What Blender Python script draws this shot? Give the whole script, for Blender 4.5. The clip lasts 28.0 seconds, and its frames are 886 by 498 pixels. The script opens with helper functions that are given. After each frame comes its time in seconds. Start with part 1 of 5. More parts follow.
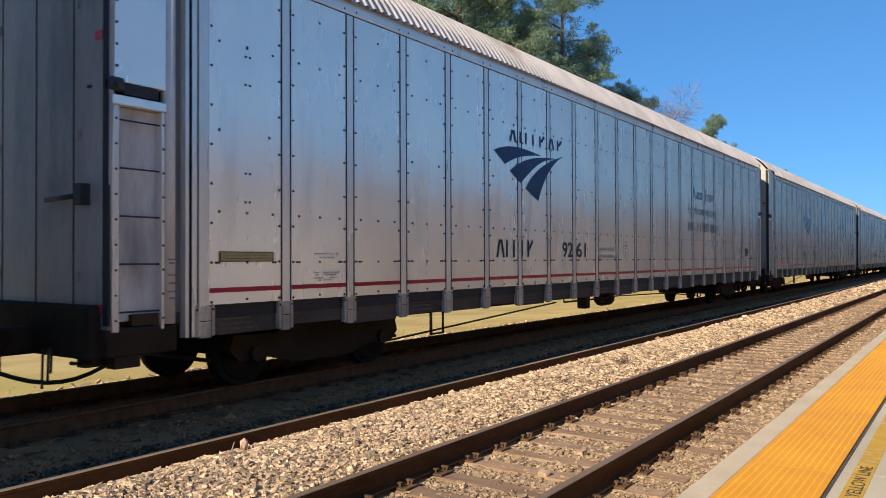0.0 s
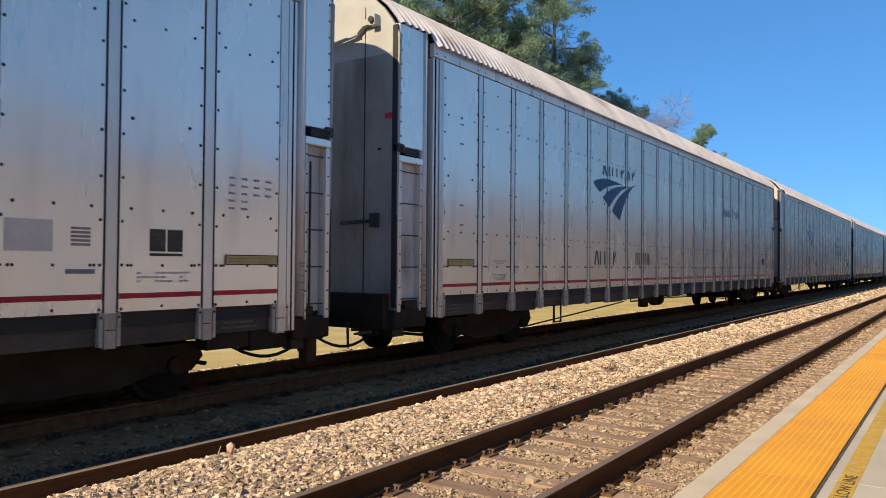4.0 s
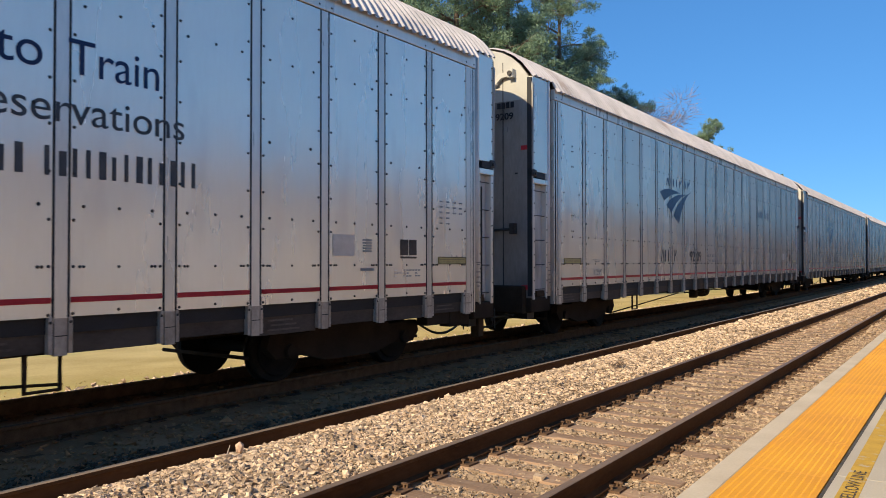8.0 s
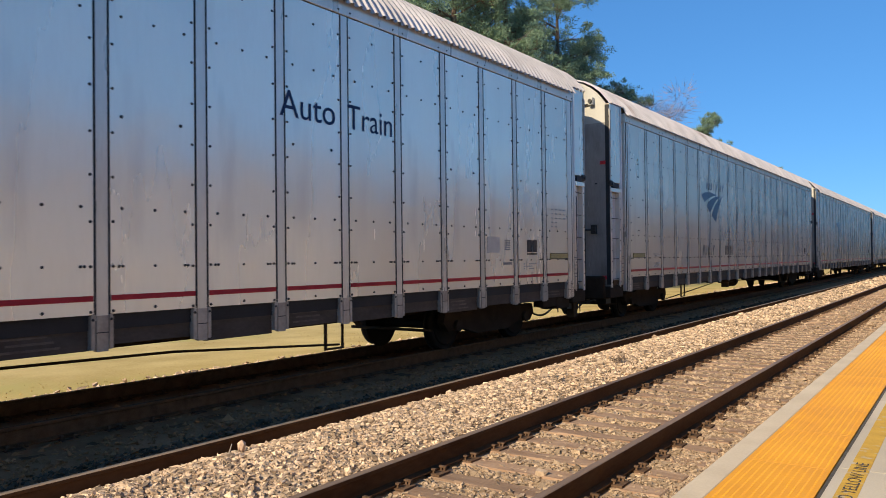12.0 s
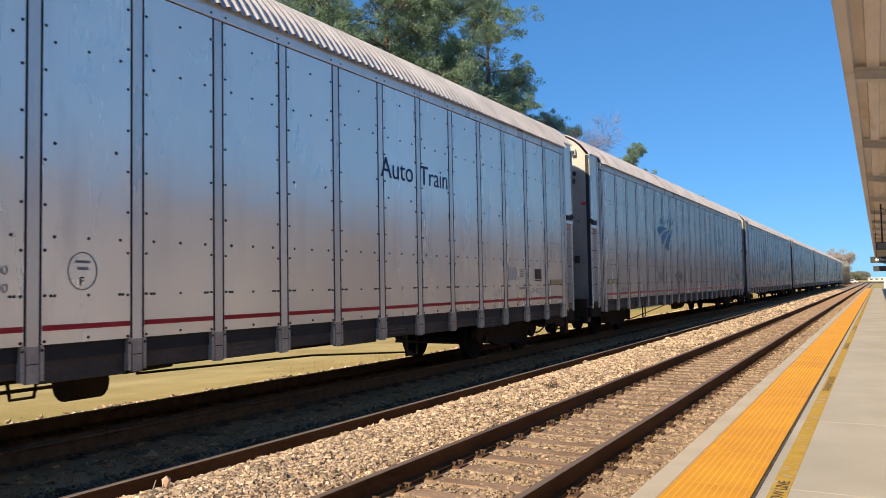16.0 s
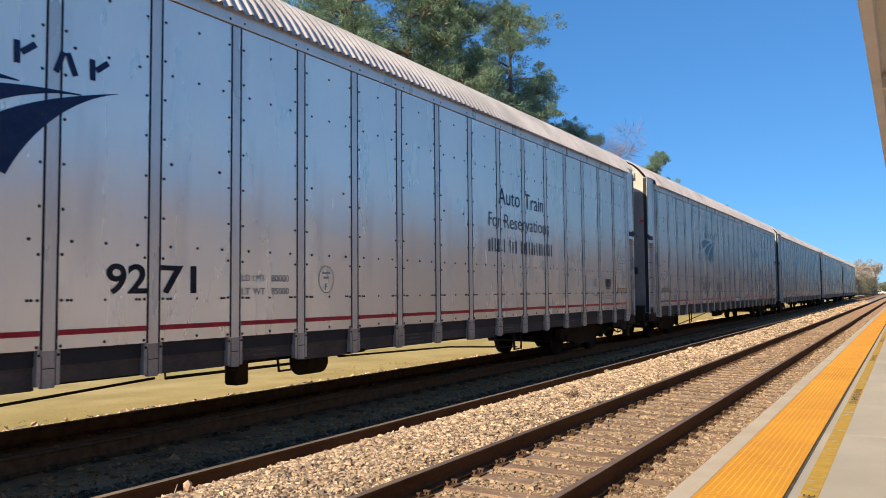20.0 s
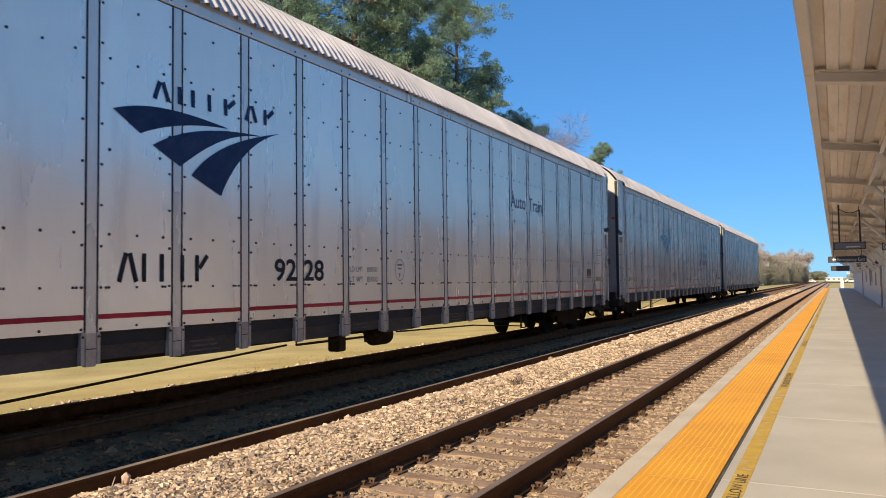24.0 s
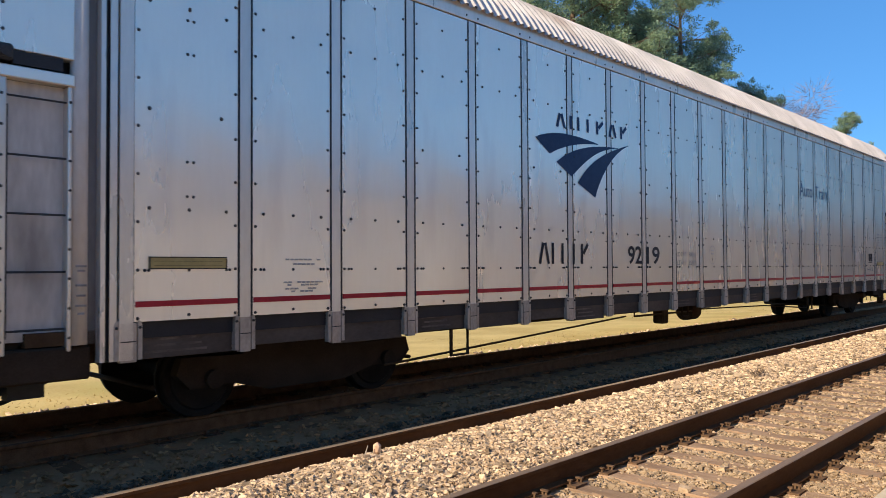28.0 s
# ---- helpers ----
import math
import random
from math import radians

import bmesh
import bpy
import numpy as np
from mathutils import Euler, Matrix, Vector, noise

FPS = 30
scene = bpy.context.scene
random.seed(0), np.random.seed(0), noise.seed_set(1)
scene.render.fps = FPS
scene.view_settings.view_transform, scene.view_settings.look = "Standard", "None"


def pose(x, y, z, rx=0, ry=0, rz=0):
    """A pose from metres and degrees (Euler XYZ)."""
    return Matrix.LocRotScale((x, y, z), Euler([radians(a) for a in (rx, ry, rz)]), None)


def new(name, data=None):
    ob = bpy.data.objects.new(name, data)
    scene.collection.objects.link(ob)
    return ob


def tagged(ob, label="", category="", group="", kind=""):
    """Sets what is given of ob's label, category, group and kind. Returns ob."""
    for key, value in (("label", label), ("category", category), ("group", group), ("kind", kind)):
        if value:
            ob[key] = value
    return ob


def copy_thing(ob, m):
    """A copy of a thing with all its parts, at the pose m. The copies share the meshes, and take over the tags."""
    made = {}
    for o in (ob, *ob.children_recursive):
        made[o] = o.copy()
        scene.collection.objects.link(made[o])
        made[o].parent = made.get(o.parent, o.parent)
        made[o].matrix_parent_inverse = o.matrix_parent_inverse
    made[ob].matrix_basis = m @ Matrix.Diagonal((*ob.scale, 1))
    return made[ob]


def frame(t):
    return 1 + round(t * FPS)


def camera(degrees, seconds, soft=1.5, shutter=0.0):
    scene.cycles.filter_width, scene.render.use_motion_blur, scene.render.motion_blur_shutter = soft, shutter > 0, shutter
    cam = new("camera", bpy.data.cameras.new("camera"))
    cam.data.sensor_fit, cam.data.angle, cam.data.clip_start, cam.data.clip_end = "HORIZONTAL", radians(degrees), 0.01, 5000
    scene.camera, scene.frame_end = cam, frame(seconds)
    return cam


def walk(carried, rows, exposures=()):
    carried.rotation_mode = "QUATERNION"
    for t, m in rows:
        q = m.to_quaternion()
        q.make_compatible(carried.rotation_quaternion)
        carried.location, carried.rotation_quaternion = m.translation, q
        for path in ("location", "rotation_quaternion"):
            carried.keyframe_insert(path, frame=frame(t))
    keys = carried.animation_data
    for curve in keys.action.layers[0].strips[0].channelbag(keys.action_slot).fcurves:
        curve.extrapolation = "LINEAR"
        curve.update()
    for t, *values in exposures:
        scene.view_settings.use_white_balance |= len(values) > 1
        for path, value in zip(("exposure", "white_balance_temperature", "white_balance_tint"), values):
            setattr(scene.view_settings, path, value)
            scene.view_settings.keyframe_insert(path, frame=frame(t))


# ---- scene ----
cam = camera(60.5, 28.0, soft=0.76, shutter=0.04)
walk(cam, [
    (0, pose(-0.010, 0.001, 1.744, 90.75, 0.20, 35.05)),
    (0.5, pose(-0.007, -0.003, 1.751, 90.78, -0.40, 33.57)),
    (1, pose(-0.003, -0.006, 1.748, 90.93, -0.38, 33.33)),
    (1.5, pose(-0.006, -0.003, 1.750, 90.89, -0.51, 33.48)),
    (2, pose(-0.008, 0.000, 1.748, 91.05, -0.66, 33.87)),
    (2.5, pose(-0.006, 0.001, 1.743, 91.17, -0.54, 34.34)),
    (3, pose(-0.003, -0.004, 1.743, 91.29, -0.43, 34.39)),
    (3.5, pose(-0.005, 0.000, 1.741, 91.24, -0.49, 34.32)),
    (5.5, pose(-0.002, -0.007, 1.744, 91.07, -0.15, 34.28)),
    (6, pose(0.001, -0.008, 1.749, 91.11, -0.15, 34.47)),
    (6.5, pose(0.001, -0.009, 1.748, 91.28, -0.03, 34.57)),
    (7, pose(0.002, -0.016, 1.749, 91.29, -0.00, 34.59)),
    (7.5, pose(0.003, -0.011, 1.747, 91.24, 0.00, 34.75)),
    (8, pose(0.005, -0.007, 1.749, 91.01, 0.06, 34.81)),
    (8.5, pose(0.001, -0.005, 1.750, 90.95, 0.22, 34.71)),
    (9, pose(0.005, -0.004, 1.752, 90.98, 0.32, 34.74)),
    (9.5, pose(0.001, -0.001, 1.751, 90.99, 0.34, 34.77)),
    (10, pose(0.000, -0.000, 1.753, 90.90, 0.42, 34.80)),
    (10.5, pose(-0.002, -0.001, 1.752, 90.81, 0.53, 34.91)),
    (11, pose(0.005, -0.000, 1.752, 90.77, 0.64, 34.98)),
    (11.5, pose(0.003, -0.000, 1.749, 90.70, 0.59, 34.97)),
    (12, pose(-0.001, 0.000, 1.748, 90.74, 0.65, 34.81)),
    (12.5, pose(0.002, -0.006, 1.747, 90.93, 0.53, 34.45)),
    (14.5, pose(-0.004, -0.010, 1.755, 91.34, 1.30, 30.16)),
    (15, pose(-0.004, -0.008, 1.757, 92.20, 1.40, 29.74)),
    (15.5, pose(0.002, -0.002, 1.748, 92.60, 1.39, 29.70)),
    (16, pose(0.000, 0.005, 1.741, 92.76, 1.05, 29.79)),
    (16.5, pose(0.002, 0.004, 1.744, 93.17, 0.77, 29.65)),
    (17, pose(-0.001, -0.001, 1.743, 93.49, 0.73, 29.82)),
    (17.5, pose(-0.001, -0.000, 1.746, 93.53, 0.53, 30.24)),
    (18, pose(-0.001, -0.002, 1.742, 93.47, 0.58, 30.79)),
    (18.5, pose(-0.000, 0.001, 1.743, 93.33, 0.55, 31.16)),
    (19, pose(-0.001, 0.002, 1.742, 93.34, 0.56, 31.28)),
    (19.5, pose(0.002, 0.003, 1.739, 93.37, 0.57, 31.38)),
    (20, pose(-0.001, 0.002, 1.742, 93.34, 0.56, 31.35)),
    (20.5, pose(-0.000, 0.001, 1.742, 93.41, 0.56, 31.35)),
    (22.5, pose(0.006, 0.004, 1.732, 93.10, 0.57, 30.89)),
    (23, pose(0.002, 0.010, 1.715, 92.54, 1.05, 29.69)),
    (23.5, pose(-0.001, 0.015, 1.720, 92.55, 1.11, 28.15)),
    (24, pose(0.000, 0.013, 1.723, 92.51, 0.68, 27.29)),
    (24.5, pose(0.002, 0.012, 1.723, 92.61, 0.39, 27.01)),
    (25, pose(0.010, 0.018, 1.713, 92.72, 0.40, 26.34)),
    (25.5, pose(0.006, 0.018, 1.720, 92.54, 0.45, 25.60)),
    (26, pose(0.009, 0.007, 1.716, 92.55, 0.60, 25.55)),
    (26.5, pose(-0.002, -0.000, 1.722, 92.65, 0.69, 26.63)),
    (27, pose(-0.014, -0.003, 1.722, 92.49, 0.87, 29.88)),
    (27.5, pose(-0.086, 0.000, 1.738, 91.78, 0.67, 35.01)),
    (28, pose(-0.215, -0.054, 1.723, 91.39, 0.29, 43.33)),
], [(0, 0.36, 6800, 10), (26.8, 0.36, 6800, 10), (28.0, 0.52, 6900, 10)])
# where the far end of the leading car stands, second by second
TRAIN = [(0, 2.89), (1, -11.05), (2, -24.34), (3, -38.32), (4, -52.23), (5, -66.13), (6, -80.18), (7, -94.03), (8, -108.06), (9, -122.00), (10, -136.03), (11, -149.99), (12, -164.07), (13, -178.13), (14, -192.20), (15, -206.10), (16, -220.35), (17, -234.36), (18, -248.56), (19, -262.86), (20, -276.88), (21, -290.93), (22, -305.08), (23, -319.20), (24, -333.29), (25, -347.44), (26, -361.50), (27, -375.70), (28, -389.80)]

# ---- light ----
SUN = Vector((0.168, 1.65, -1.0)).normalized()
world = bpy.data.worlds.new("sky")
scene.world = world
world.use_nodes = True
wn = world.node_tree.nodes
sky = wn.new("ShaderNodeTexSky")
sky.sky_type = "NISHITA"
sky.sun_disc = False
sky.sun_elevation = math.asin(-SUN.z)
sky.sun_rotation = math.pi + 0.1015
sky.air_density, sky.dust_density, sky.ozone_density = 0.85, 0.0, 4.5
soften, rich = wn.new("ShaderNodeGamma"), wn.new("ShaderNodeHueSaturation")
soften.inputs["Gamma"].default_value = 0.55
rich.inputs["Saturation"].default_value = 1.06
tint = wn.new("ShaderNodeMix")
tint.data_type, tint.blend_type = "RGBA", "MULTIPLY"
tint.inputs["Factor"].default_value = 1.0
tint.inputs["B"].default_value = (0.45, 0.84, 1.33, 1)
wn["Background"].inputs["Strength"].default_value = 0.185
for a, b in ((sky.outputs["Color"], soften.inputs["Color"]), (soften.outputs["Color"], tint.inputs["A"]), (tint.outputs["Result"], rich.inputs["Color"]), (rich.outputs["Color"], wn["Background"].inputs["Color"])):
    world.node_tree.links.new(a, b)
lamp = bpy.data.lights.new("sun", "SUN")
lamp.energy, lamp.angle, lamp.color = 5.0, radians(0.55), (1.0, 0.85, 0.60)
sun = new("sun", lamp)
sun.rotation_mode = "QUATERNION"
sun.rotation_quaternion = SUN.to_track_quat("-Z", "Y")


# ---- materials ----
def surface(name, dark, light, rough=0.7, metal=0.0, scale=4.0, stretch=(1, 1, 1), bump=0.2, fine=60.0, vary=0.1, spec=0.5, island=0.0, wear=None, wave=0.0, edge=1.0):
    """A material of two tones mixed by two scales of noise, with a fine relief."""
    m = bpy.data.materials.new(name)
    m.use_nodes = True
    nodes, link = m.node_tree.nodes, m.node_tree.links.new
    b = nodes["Principled BSDF"]
    co = nodes.new("ShaderNodeTexCoord")
    mp = nodes.new("ShaderNodeMapping")
    mp.inputs["Scale"].default_value = stretch
    link(co.outputs["Object"], mp.inputs["Vector"])
    info = nodes.new("ShaderNodeObjectInfo")
    n1, n2 = nodes.new("ShaderNodeTexNoise"), nodes.new("ShaderNodeTexNoise")
    for n, sc in ((n1, scale), (n2, fine)):
        n.noise_dimensions = "4D"
        n.inputs["Scale"].default_value, n.inputs["Detail"].default_value = sc, 5
        link(mp.outputs["Vector"], n.inputs["Vector"])
        w = nodes.new("ShaderNodeMath")
        w.operation = "MULTIPLY"
        w.inputs[1].default_value = 37.0
        link(info.outputs["Random"], w.inputs[0])
        link(w.outputs[0], n.inputs["W"])
    add = nodes.new("ShaderNodeMath")
    add.operation = "MULTIPLY_ADD"
    add.inputs[1].default_value, add.inputs[2].default_value = 0.45, -0.22
    link(n2.outputs["Fac"], add.inputs[0])
    tot = nodes.new("ShaderNodeMath")
    link(n1.outputs["Fac"], tot.inputs[0])
    link(add.outputs[0], tot.inputs[1])
    ramp = nodes.new("ShaderNodeMapRange")
    ramp.inputs["From Min"].default_value, ramp.inputs["From Max"].default_value = 0.3, 0.7
    link(tot.outputs[0], ramp.inputs["Value"])
    mix = nodes.new("ShaderNodeMix")
    mix.data_type = "RGBA"
    mix.inputs["A"].default_value, mix.inputs["B"].default_value = (*dark, 1), (*light, 1)
    link(ramp.outputs["Result"], mix.inputs["Factor"])
    col = mix.outputs["Result"]
    if vary or island:
        hsv = nodes.new("ShaderNodeHueSaturation")
        mr = nodes.new("ShaderNodeMapRange")
        spread = island or vary
        mr.inputs["To Min"].default_value, mr.inputs["To Max"].default_value = 1 - spread, 1 + spread
        if island:
            geo = nodes.new("ShaderNodeNewGeometry")
            link(geo.outputs["Random Per Island"], mr.inputs["Value"])
        else:
            link(info.outputs["Random"], mr.inputs["Value"])
        link(mr.outputs["Result"], hsv.inputs["Value"])
        link(col, hsv.inputs["Color"])
        col = hsv.outputs["Color"]
    if wear:
        n3 = nodes.new("ShaderNodeTexNoise")
        n3.inputs["Scale"].default_value, n3.inputs["Detail"].default_value = wear[1], 8
        link(mp.outputs["Vector"], n3.inputs["Vector"])
        r3 = nodes.new("ShaderNodeMapRange")
        r3.inputs["From Min"].default_value, r3.inputs["From Max"].default_value = wear[2], wear[2] + 0.12
        link(n3.outputs["Fac"], r3.inputs["Value"])
        mx = nodes.new("ShaderNodeMix")
        mx.data_type = "RGBA"
        mx.inputs["B"].default_value = (*wear[0], 1)
        link(r3.outputs["Result"], mx.inputs["Factor"])
        link(col, mx.inputs["A"])
        col = mx.outputs["Result"]
    link(col, b.inputs["Base Color"])
    rr = nodes.new("ShaderNodeMapRange")
    rr.inputs["To Min"].default_value, rr.inputs["To Max"].default_value = max(rough - 0.07, 0.02), min(rough + 0.09, 1)
    link(n1.outputs["Fac"], rr.inputs["Value"])
    link(rr.outputs["Result"], b.inputs["Roughness"])
    b.inputs["Metallic"].default_value = metal
    b.inputs["Specular IOR Level"].default_value = spec
    b.inputs["Specular Tint"].default_value = (edge, edge, edge, 1)
    if bump:
        bp = nodes.new("ShaderNodeBump")
        bp.inputs["Strength"].default_value, bp.inputs["Distance"].default_value = bump, 0.01
        link(n2.outputs["Fac"], bp.inputs["Height"])
        link(bp.outputs["Normal"], b.inputs["Normal"])
        if wave:
            slow = nodes.new("ShaderNodeTexNoise")
            slow.noise_dimensions = "4D"
            slow.inputs["Scale"].default_value, slow.inputs["Detail"].default_value = 1.5, 1.0
            link(co.outputs["Object"], slow.inputs["Vector"])
            link(w.outputs[0], slow.inputs["W"])
            bw = nodes.new("ShaderNodeBump")
            bw.inputs["Strength"].default_value, bw.inputs["Distance"].default_value = 1.0, wave
            link(slow.outputs["Fac"], bw.inputs["Height"])
            link(bw.outputs["Normal"], bp.inputs["Normal"])
    return m


def foliage(m):
    """Leaves let part of the light through."""
    nodes, link = m.node_tree.nodes, m.node_tree.links.new
    b = nodes["Principled BSDF"]
    thin, mix = nodes.new("ShaderNodeBsdfTranslucent"), nodes.new("ShaderNodeMixShader")
    mix.inputs["Fac"].default_value = 0.45
    link(b.inputs["Base Color"].links[0].from_socket, thin.inputs["Color"])
    link(b.outputs[0], mix.inputs[1])
    link(thin.outputs[0], mix.inputs[2])
    link(mix.outputs[0], nodes["Material Output"].inputs["Surface"])
    return m


SILVER = surface("silver_panel", (0.93, 0.845, 0.725), (0.985, 0.90, 0.78), 0.26, 0.58, 1.2, (1, 1, 0.18), 0.04, 25, 0.05, spec=0.08, wear=((0.87, 0.785, 0.68), 2.2, 0.62), wave=0.02, edge=0.05)
RIB = surface("rib_metal", (0.66, 0.61, 0.545), (0.80, 0.74, 0.665), 0.28, 0.5, 2.0, (1, 1, 0.2), 0.05, 30, 0.07, spec=0.1, edge=0.12)
FOOT = surface("foot_metal", (0.30, 0.25, 0.205), (0.50, 0.43, 0.36), 0.55, 0.1, 5.0, (1, 1, 0.6), 0.15, 40, 0.12)
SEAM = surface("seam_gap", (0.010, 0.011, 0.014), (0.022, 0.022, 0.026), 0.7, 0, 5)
BOLT = surface("bolt_iron", (0.025, 0.023, 0.024), (0.055, 0.050, 0.048), 0.6, 0.2, 30)
ROOF = surface("roof_sheet", (0.35, 0.325, 0.33), (0.53, 0.495, 0.505), 0.55, 0.1, 1.5, (1, 1, 1), 0.1, 30, 0.06, wear=((0.25, 0.19, 0.165), 0.6, 0.60))
# end doors: stains over a base darkened for the shade between cars
SHADEDEND = surface("shaded_end_paint", (0.23, 0.212, 0.195), (0.36, 0.335, 0.31), 0.5, 0.0, 1.3, (1, 1, 0.3), 0.08, 25, 0.08, wear=((0.13, 0.115, 0.105), 0.9, 0.52))
BAYPAINT = surface("ladder_bay_paint", (0.46, 0.435, 0.41), (0.66, 0.63, 0.60), 0.5, 0.0, 1.8, (1, 1, 0.3), 0.08, 25, 0.08, wear=((0.26, 0.24, 0.225), 1.4, 0.56))
# grey that stands for the shade in the slot by the corner column
GAPSHADE = surface("gap_shade_grey", (0.13, 0.125, 0.125), (0.22, 0.21, 0.21), 0.6, 0.1, 2.0, (1, 1, 0.3), 0.08, 25, 0.08)
# cream of the door bars, and of the end tops for their sunlight
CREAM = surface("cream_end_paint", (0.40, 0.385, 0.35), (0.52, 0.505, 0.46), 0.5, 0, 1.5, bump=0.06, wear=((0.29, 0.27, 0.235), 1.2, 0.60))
RED = surface("red_stripe", (0.36, 0.03, 0.04), (0.48, 0.05, 0.06), 0.3, 0, 4, spec=0.15, edge=0.3)
NAVY = surface("navy_paint", (0.018, 0.036, 0.085), (0.03, 0.05, 0.11), 0.35, 0.0, 6, spec=0.15, edge=0.3)
INK = surface("black_paint", (0.020, 0.020, 0.024), (0.042, 0.041, 0.048), 0.4, 0, 8, spec=0.15, edge=0.3)
GREYINK = surface("grey_lettering", (0.16, 0.16, 0.17), (0.26, 0.26, 0.27), 0.5, 0, 8)
GREYPATCH = surface("grey_patch", (0.34, 0.34, 0.35), (0.40, 0.40, 0.41), 0.5, 0.2, 8)
PATCH = surface("painted_over_patch", (0.50, 0.45, 0.40), (0.60, 0.55, 0.495), 0.5, 0.1, 8)
OLIVE = surface("reflector_olive", (0.33, 0.255, 0.09), (0.45, 0.355, 0.14), 0.4, 0, 12)
REDDOT = surface("red_reflector", (0.45, 0.02, 0.03), (0.6, 0.04, 0.05), 0.35, 0, 12)
IRON = surface("underframe_iron", (0.045, 0.025, 0.013), (0.085, 0.052, 0.029), 0.85, 0.0, 3, bump=0.3, spec=0.15)
DUST = surface("road_dust", (0.085, 0.068, 0.058), (0.17, 0.14, 0.12), 0.9, 0, 6, spec=0.2)
SILL = surface("sill_iron", (0.058, 0.047, 0.040), (0.105, 0.087, 0.074), 0.8, 0, 3, (1, 0.5, 1), 0.2, 30, spec=0.2)
WHEEL = surface("wheel_steel", (0.014, 0.011, 0.009), (0.028, 0.022, 0.018), 0.8, 0.0, 5, spec=0.15)
BOGIE = surface("bogie_casting", (0.028, 0.019, 0.013), (0.052, 0.036, 0.025), 0.9, 0.0, 3, bump=0.3, spec=0.1)
RUBBER = surface("hose_rubber", (0.012, 0.012, 0.012), (0.03, 0.03, 0.03), 0.6, 0, 8)
RAIL = surface("rail_rust", (0.075, 0.033, 0.013), (0.135, 0.066, 0.030), 0.85, 0.0, 3, (1, 0.3, 1), 0.3, 40, spec=0.15)
RAILTOP = surface("rail_head", (0.17, 0.11, 0.075), (0.28, 0.20, 0.145), 0.58, 0.25, 3, (1, 0.1, 1), 0.05)
TIE = surface("tie_wood", (0.20, 0.118, 0.073), (0.37, 0.250, 0.172), 0.9, 0, 3, (0.4, 3, 3), 0.6, 30, 0.2)
# shaded copy of the tie wood, darkened for the track under the train
SHADETIE = surface("shade_tie", (0.115, 0.060, 0.031), (0.20, 0.112, 0.062), 0.9, 0, 3, (0.4, 3, 3), 0.6, 30, 0.2, spec=0.05)
# loose rail's head, lightened to carry the sun's glint in its colour
GLINTRAIL = surface("sun_glint_rail_head", (0.34, 0.23, 0.14), (0.50, 0.36, 0.24), 0.5, 0.2, 3, (1, 0.1, 1), 0.05)
PLATE = surface("tie_plate", (0.075, 0.042, 0.025), (0.155, 0.095, 0.062), 0.85, 0.0, 20, spec=0.2)
STONE = surface("ballast_stone", (0.285, 0.195, 0.130), (0.635, 0.485, 0.355), 0.9, 0, 12, bump=0.4, fine=90, vary=0.0, island=0.6)
STONE2 = surface("track_stone", (0.235, 0.162, 0.108), (0.46, 0.345, 0.245), 0.92, 0, 9, bump=0.4, fine=90, vary=0.0, island=0.4)
# stones under the train: the brown of the shade is in the colour
STONE3 = surface("brown_shade_stone", (0.25, 0.122, 0.055), (0.38, 0.212, 0.105), 0.95, 0, 9, bump=0.4, fine=90, vary=0.0, spec=0.03, island=0.3)
# ballast beside the loose rail, its shade put into a darker colour
SHADESTONE = surface("shade_stone", (0.085, 0.058, 0.038), (0.155, 0.112, 0.077), 0.95, 0, 9, bump=0.4, fine=90, vary=0.0, spec=0.05, island=0.4)
# bed under the train, coloured with the brown tone of its shade
SHADEBED = surface("brown_shade_ballast", (0.25, 0.127, 0.064), (0.36, 0.200, 0.107), 0.95, 0, 3, bump=0.8, fine=45, spec=0.03)
FINES = surface("ballast_fines", (0.26, 0.180, 0.117), (0.45, 0.335, 0.235), 0.95, 0, 9, bump=0.8, fine=45)
PEACH = surface("pale_orange_stone", (0.50, 0.32, 0.22), (0.66, 0.46, 0.34), 0.85, 0, 20)
CONCRETE = surface("platform_concrete", (0.45, 0.405, 0.34), (0.56, 0.51, 0.435), 0.85, 0, 0.9, bump=0.15, fine=70, vary=0.04, wear=((0.40, 0.37, 0.33), 0.5, 0.58))
# two pale tones for the unseen floor and wall that bounce light
PALE = surface("bounce_floor_pale", (0.54, 0.50, 0.455), (0.65, 0.61, 0.555), 0.85, 0, 0.9, bump=0.15, fine=70)
RENDER = surface("reflector_wall_pale", (0.68, 0.665, 0.64), (0.78, 0.765, 0.74), 0.8, 0, 1.2, bump=0.1)
CURB = surface("edge_concrete", (0.54, 0.455, 0.35), (0.66, 0.57, 0.455), 0.85, 0, 2, bump=0.2, fine=60, vary=0.05)
JOINT = surface("joint_filler", (0.045, 0.042, 0.04), (0.09, 0.085, 0.08), 0.85, 0, 6)
TACTILE = surface("tactile_yellow", (0.70, 0.30, 0.012), (0.83, 0.385, 0.022), 0.6, 0, 2, bump=0.1, vary=0.05, wear=((0.55, 0.29, 0.06), 2.5, 0.64))
LINE = surface("worn_yellow_line", (0.44, 0.265, 0.035), (0.56, 0.35, 0.055), 0.75, 0, 8, bump=0.1, wear=((0.48, 0.43, 0.34), 9.0, 0.58))
TAN = surface("canopy_tan_paint", (0.70, 0.655, 0.585), (0.80, 0.75, 0.68), 0.6, 0, 2, bump=0.05)
DECK = surface("canopy_deck", (0.70, 0.655, 0.585), (0.84, 0.795, 0.73), 0.6, 0, 2.2, (2.2, 0.3, 1), 0.05, 20, 0.1, island=0.16, wear=((0.56, 0.42, 0.24), 1.3, 0.60))
WHITE = surface("white_wall_paint", (0.74, 0.735, 0.715), (0.85, 0.845, 0.825), 0.6, 0, 1.2, bump=0.05)
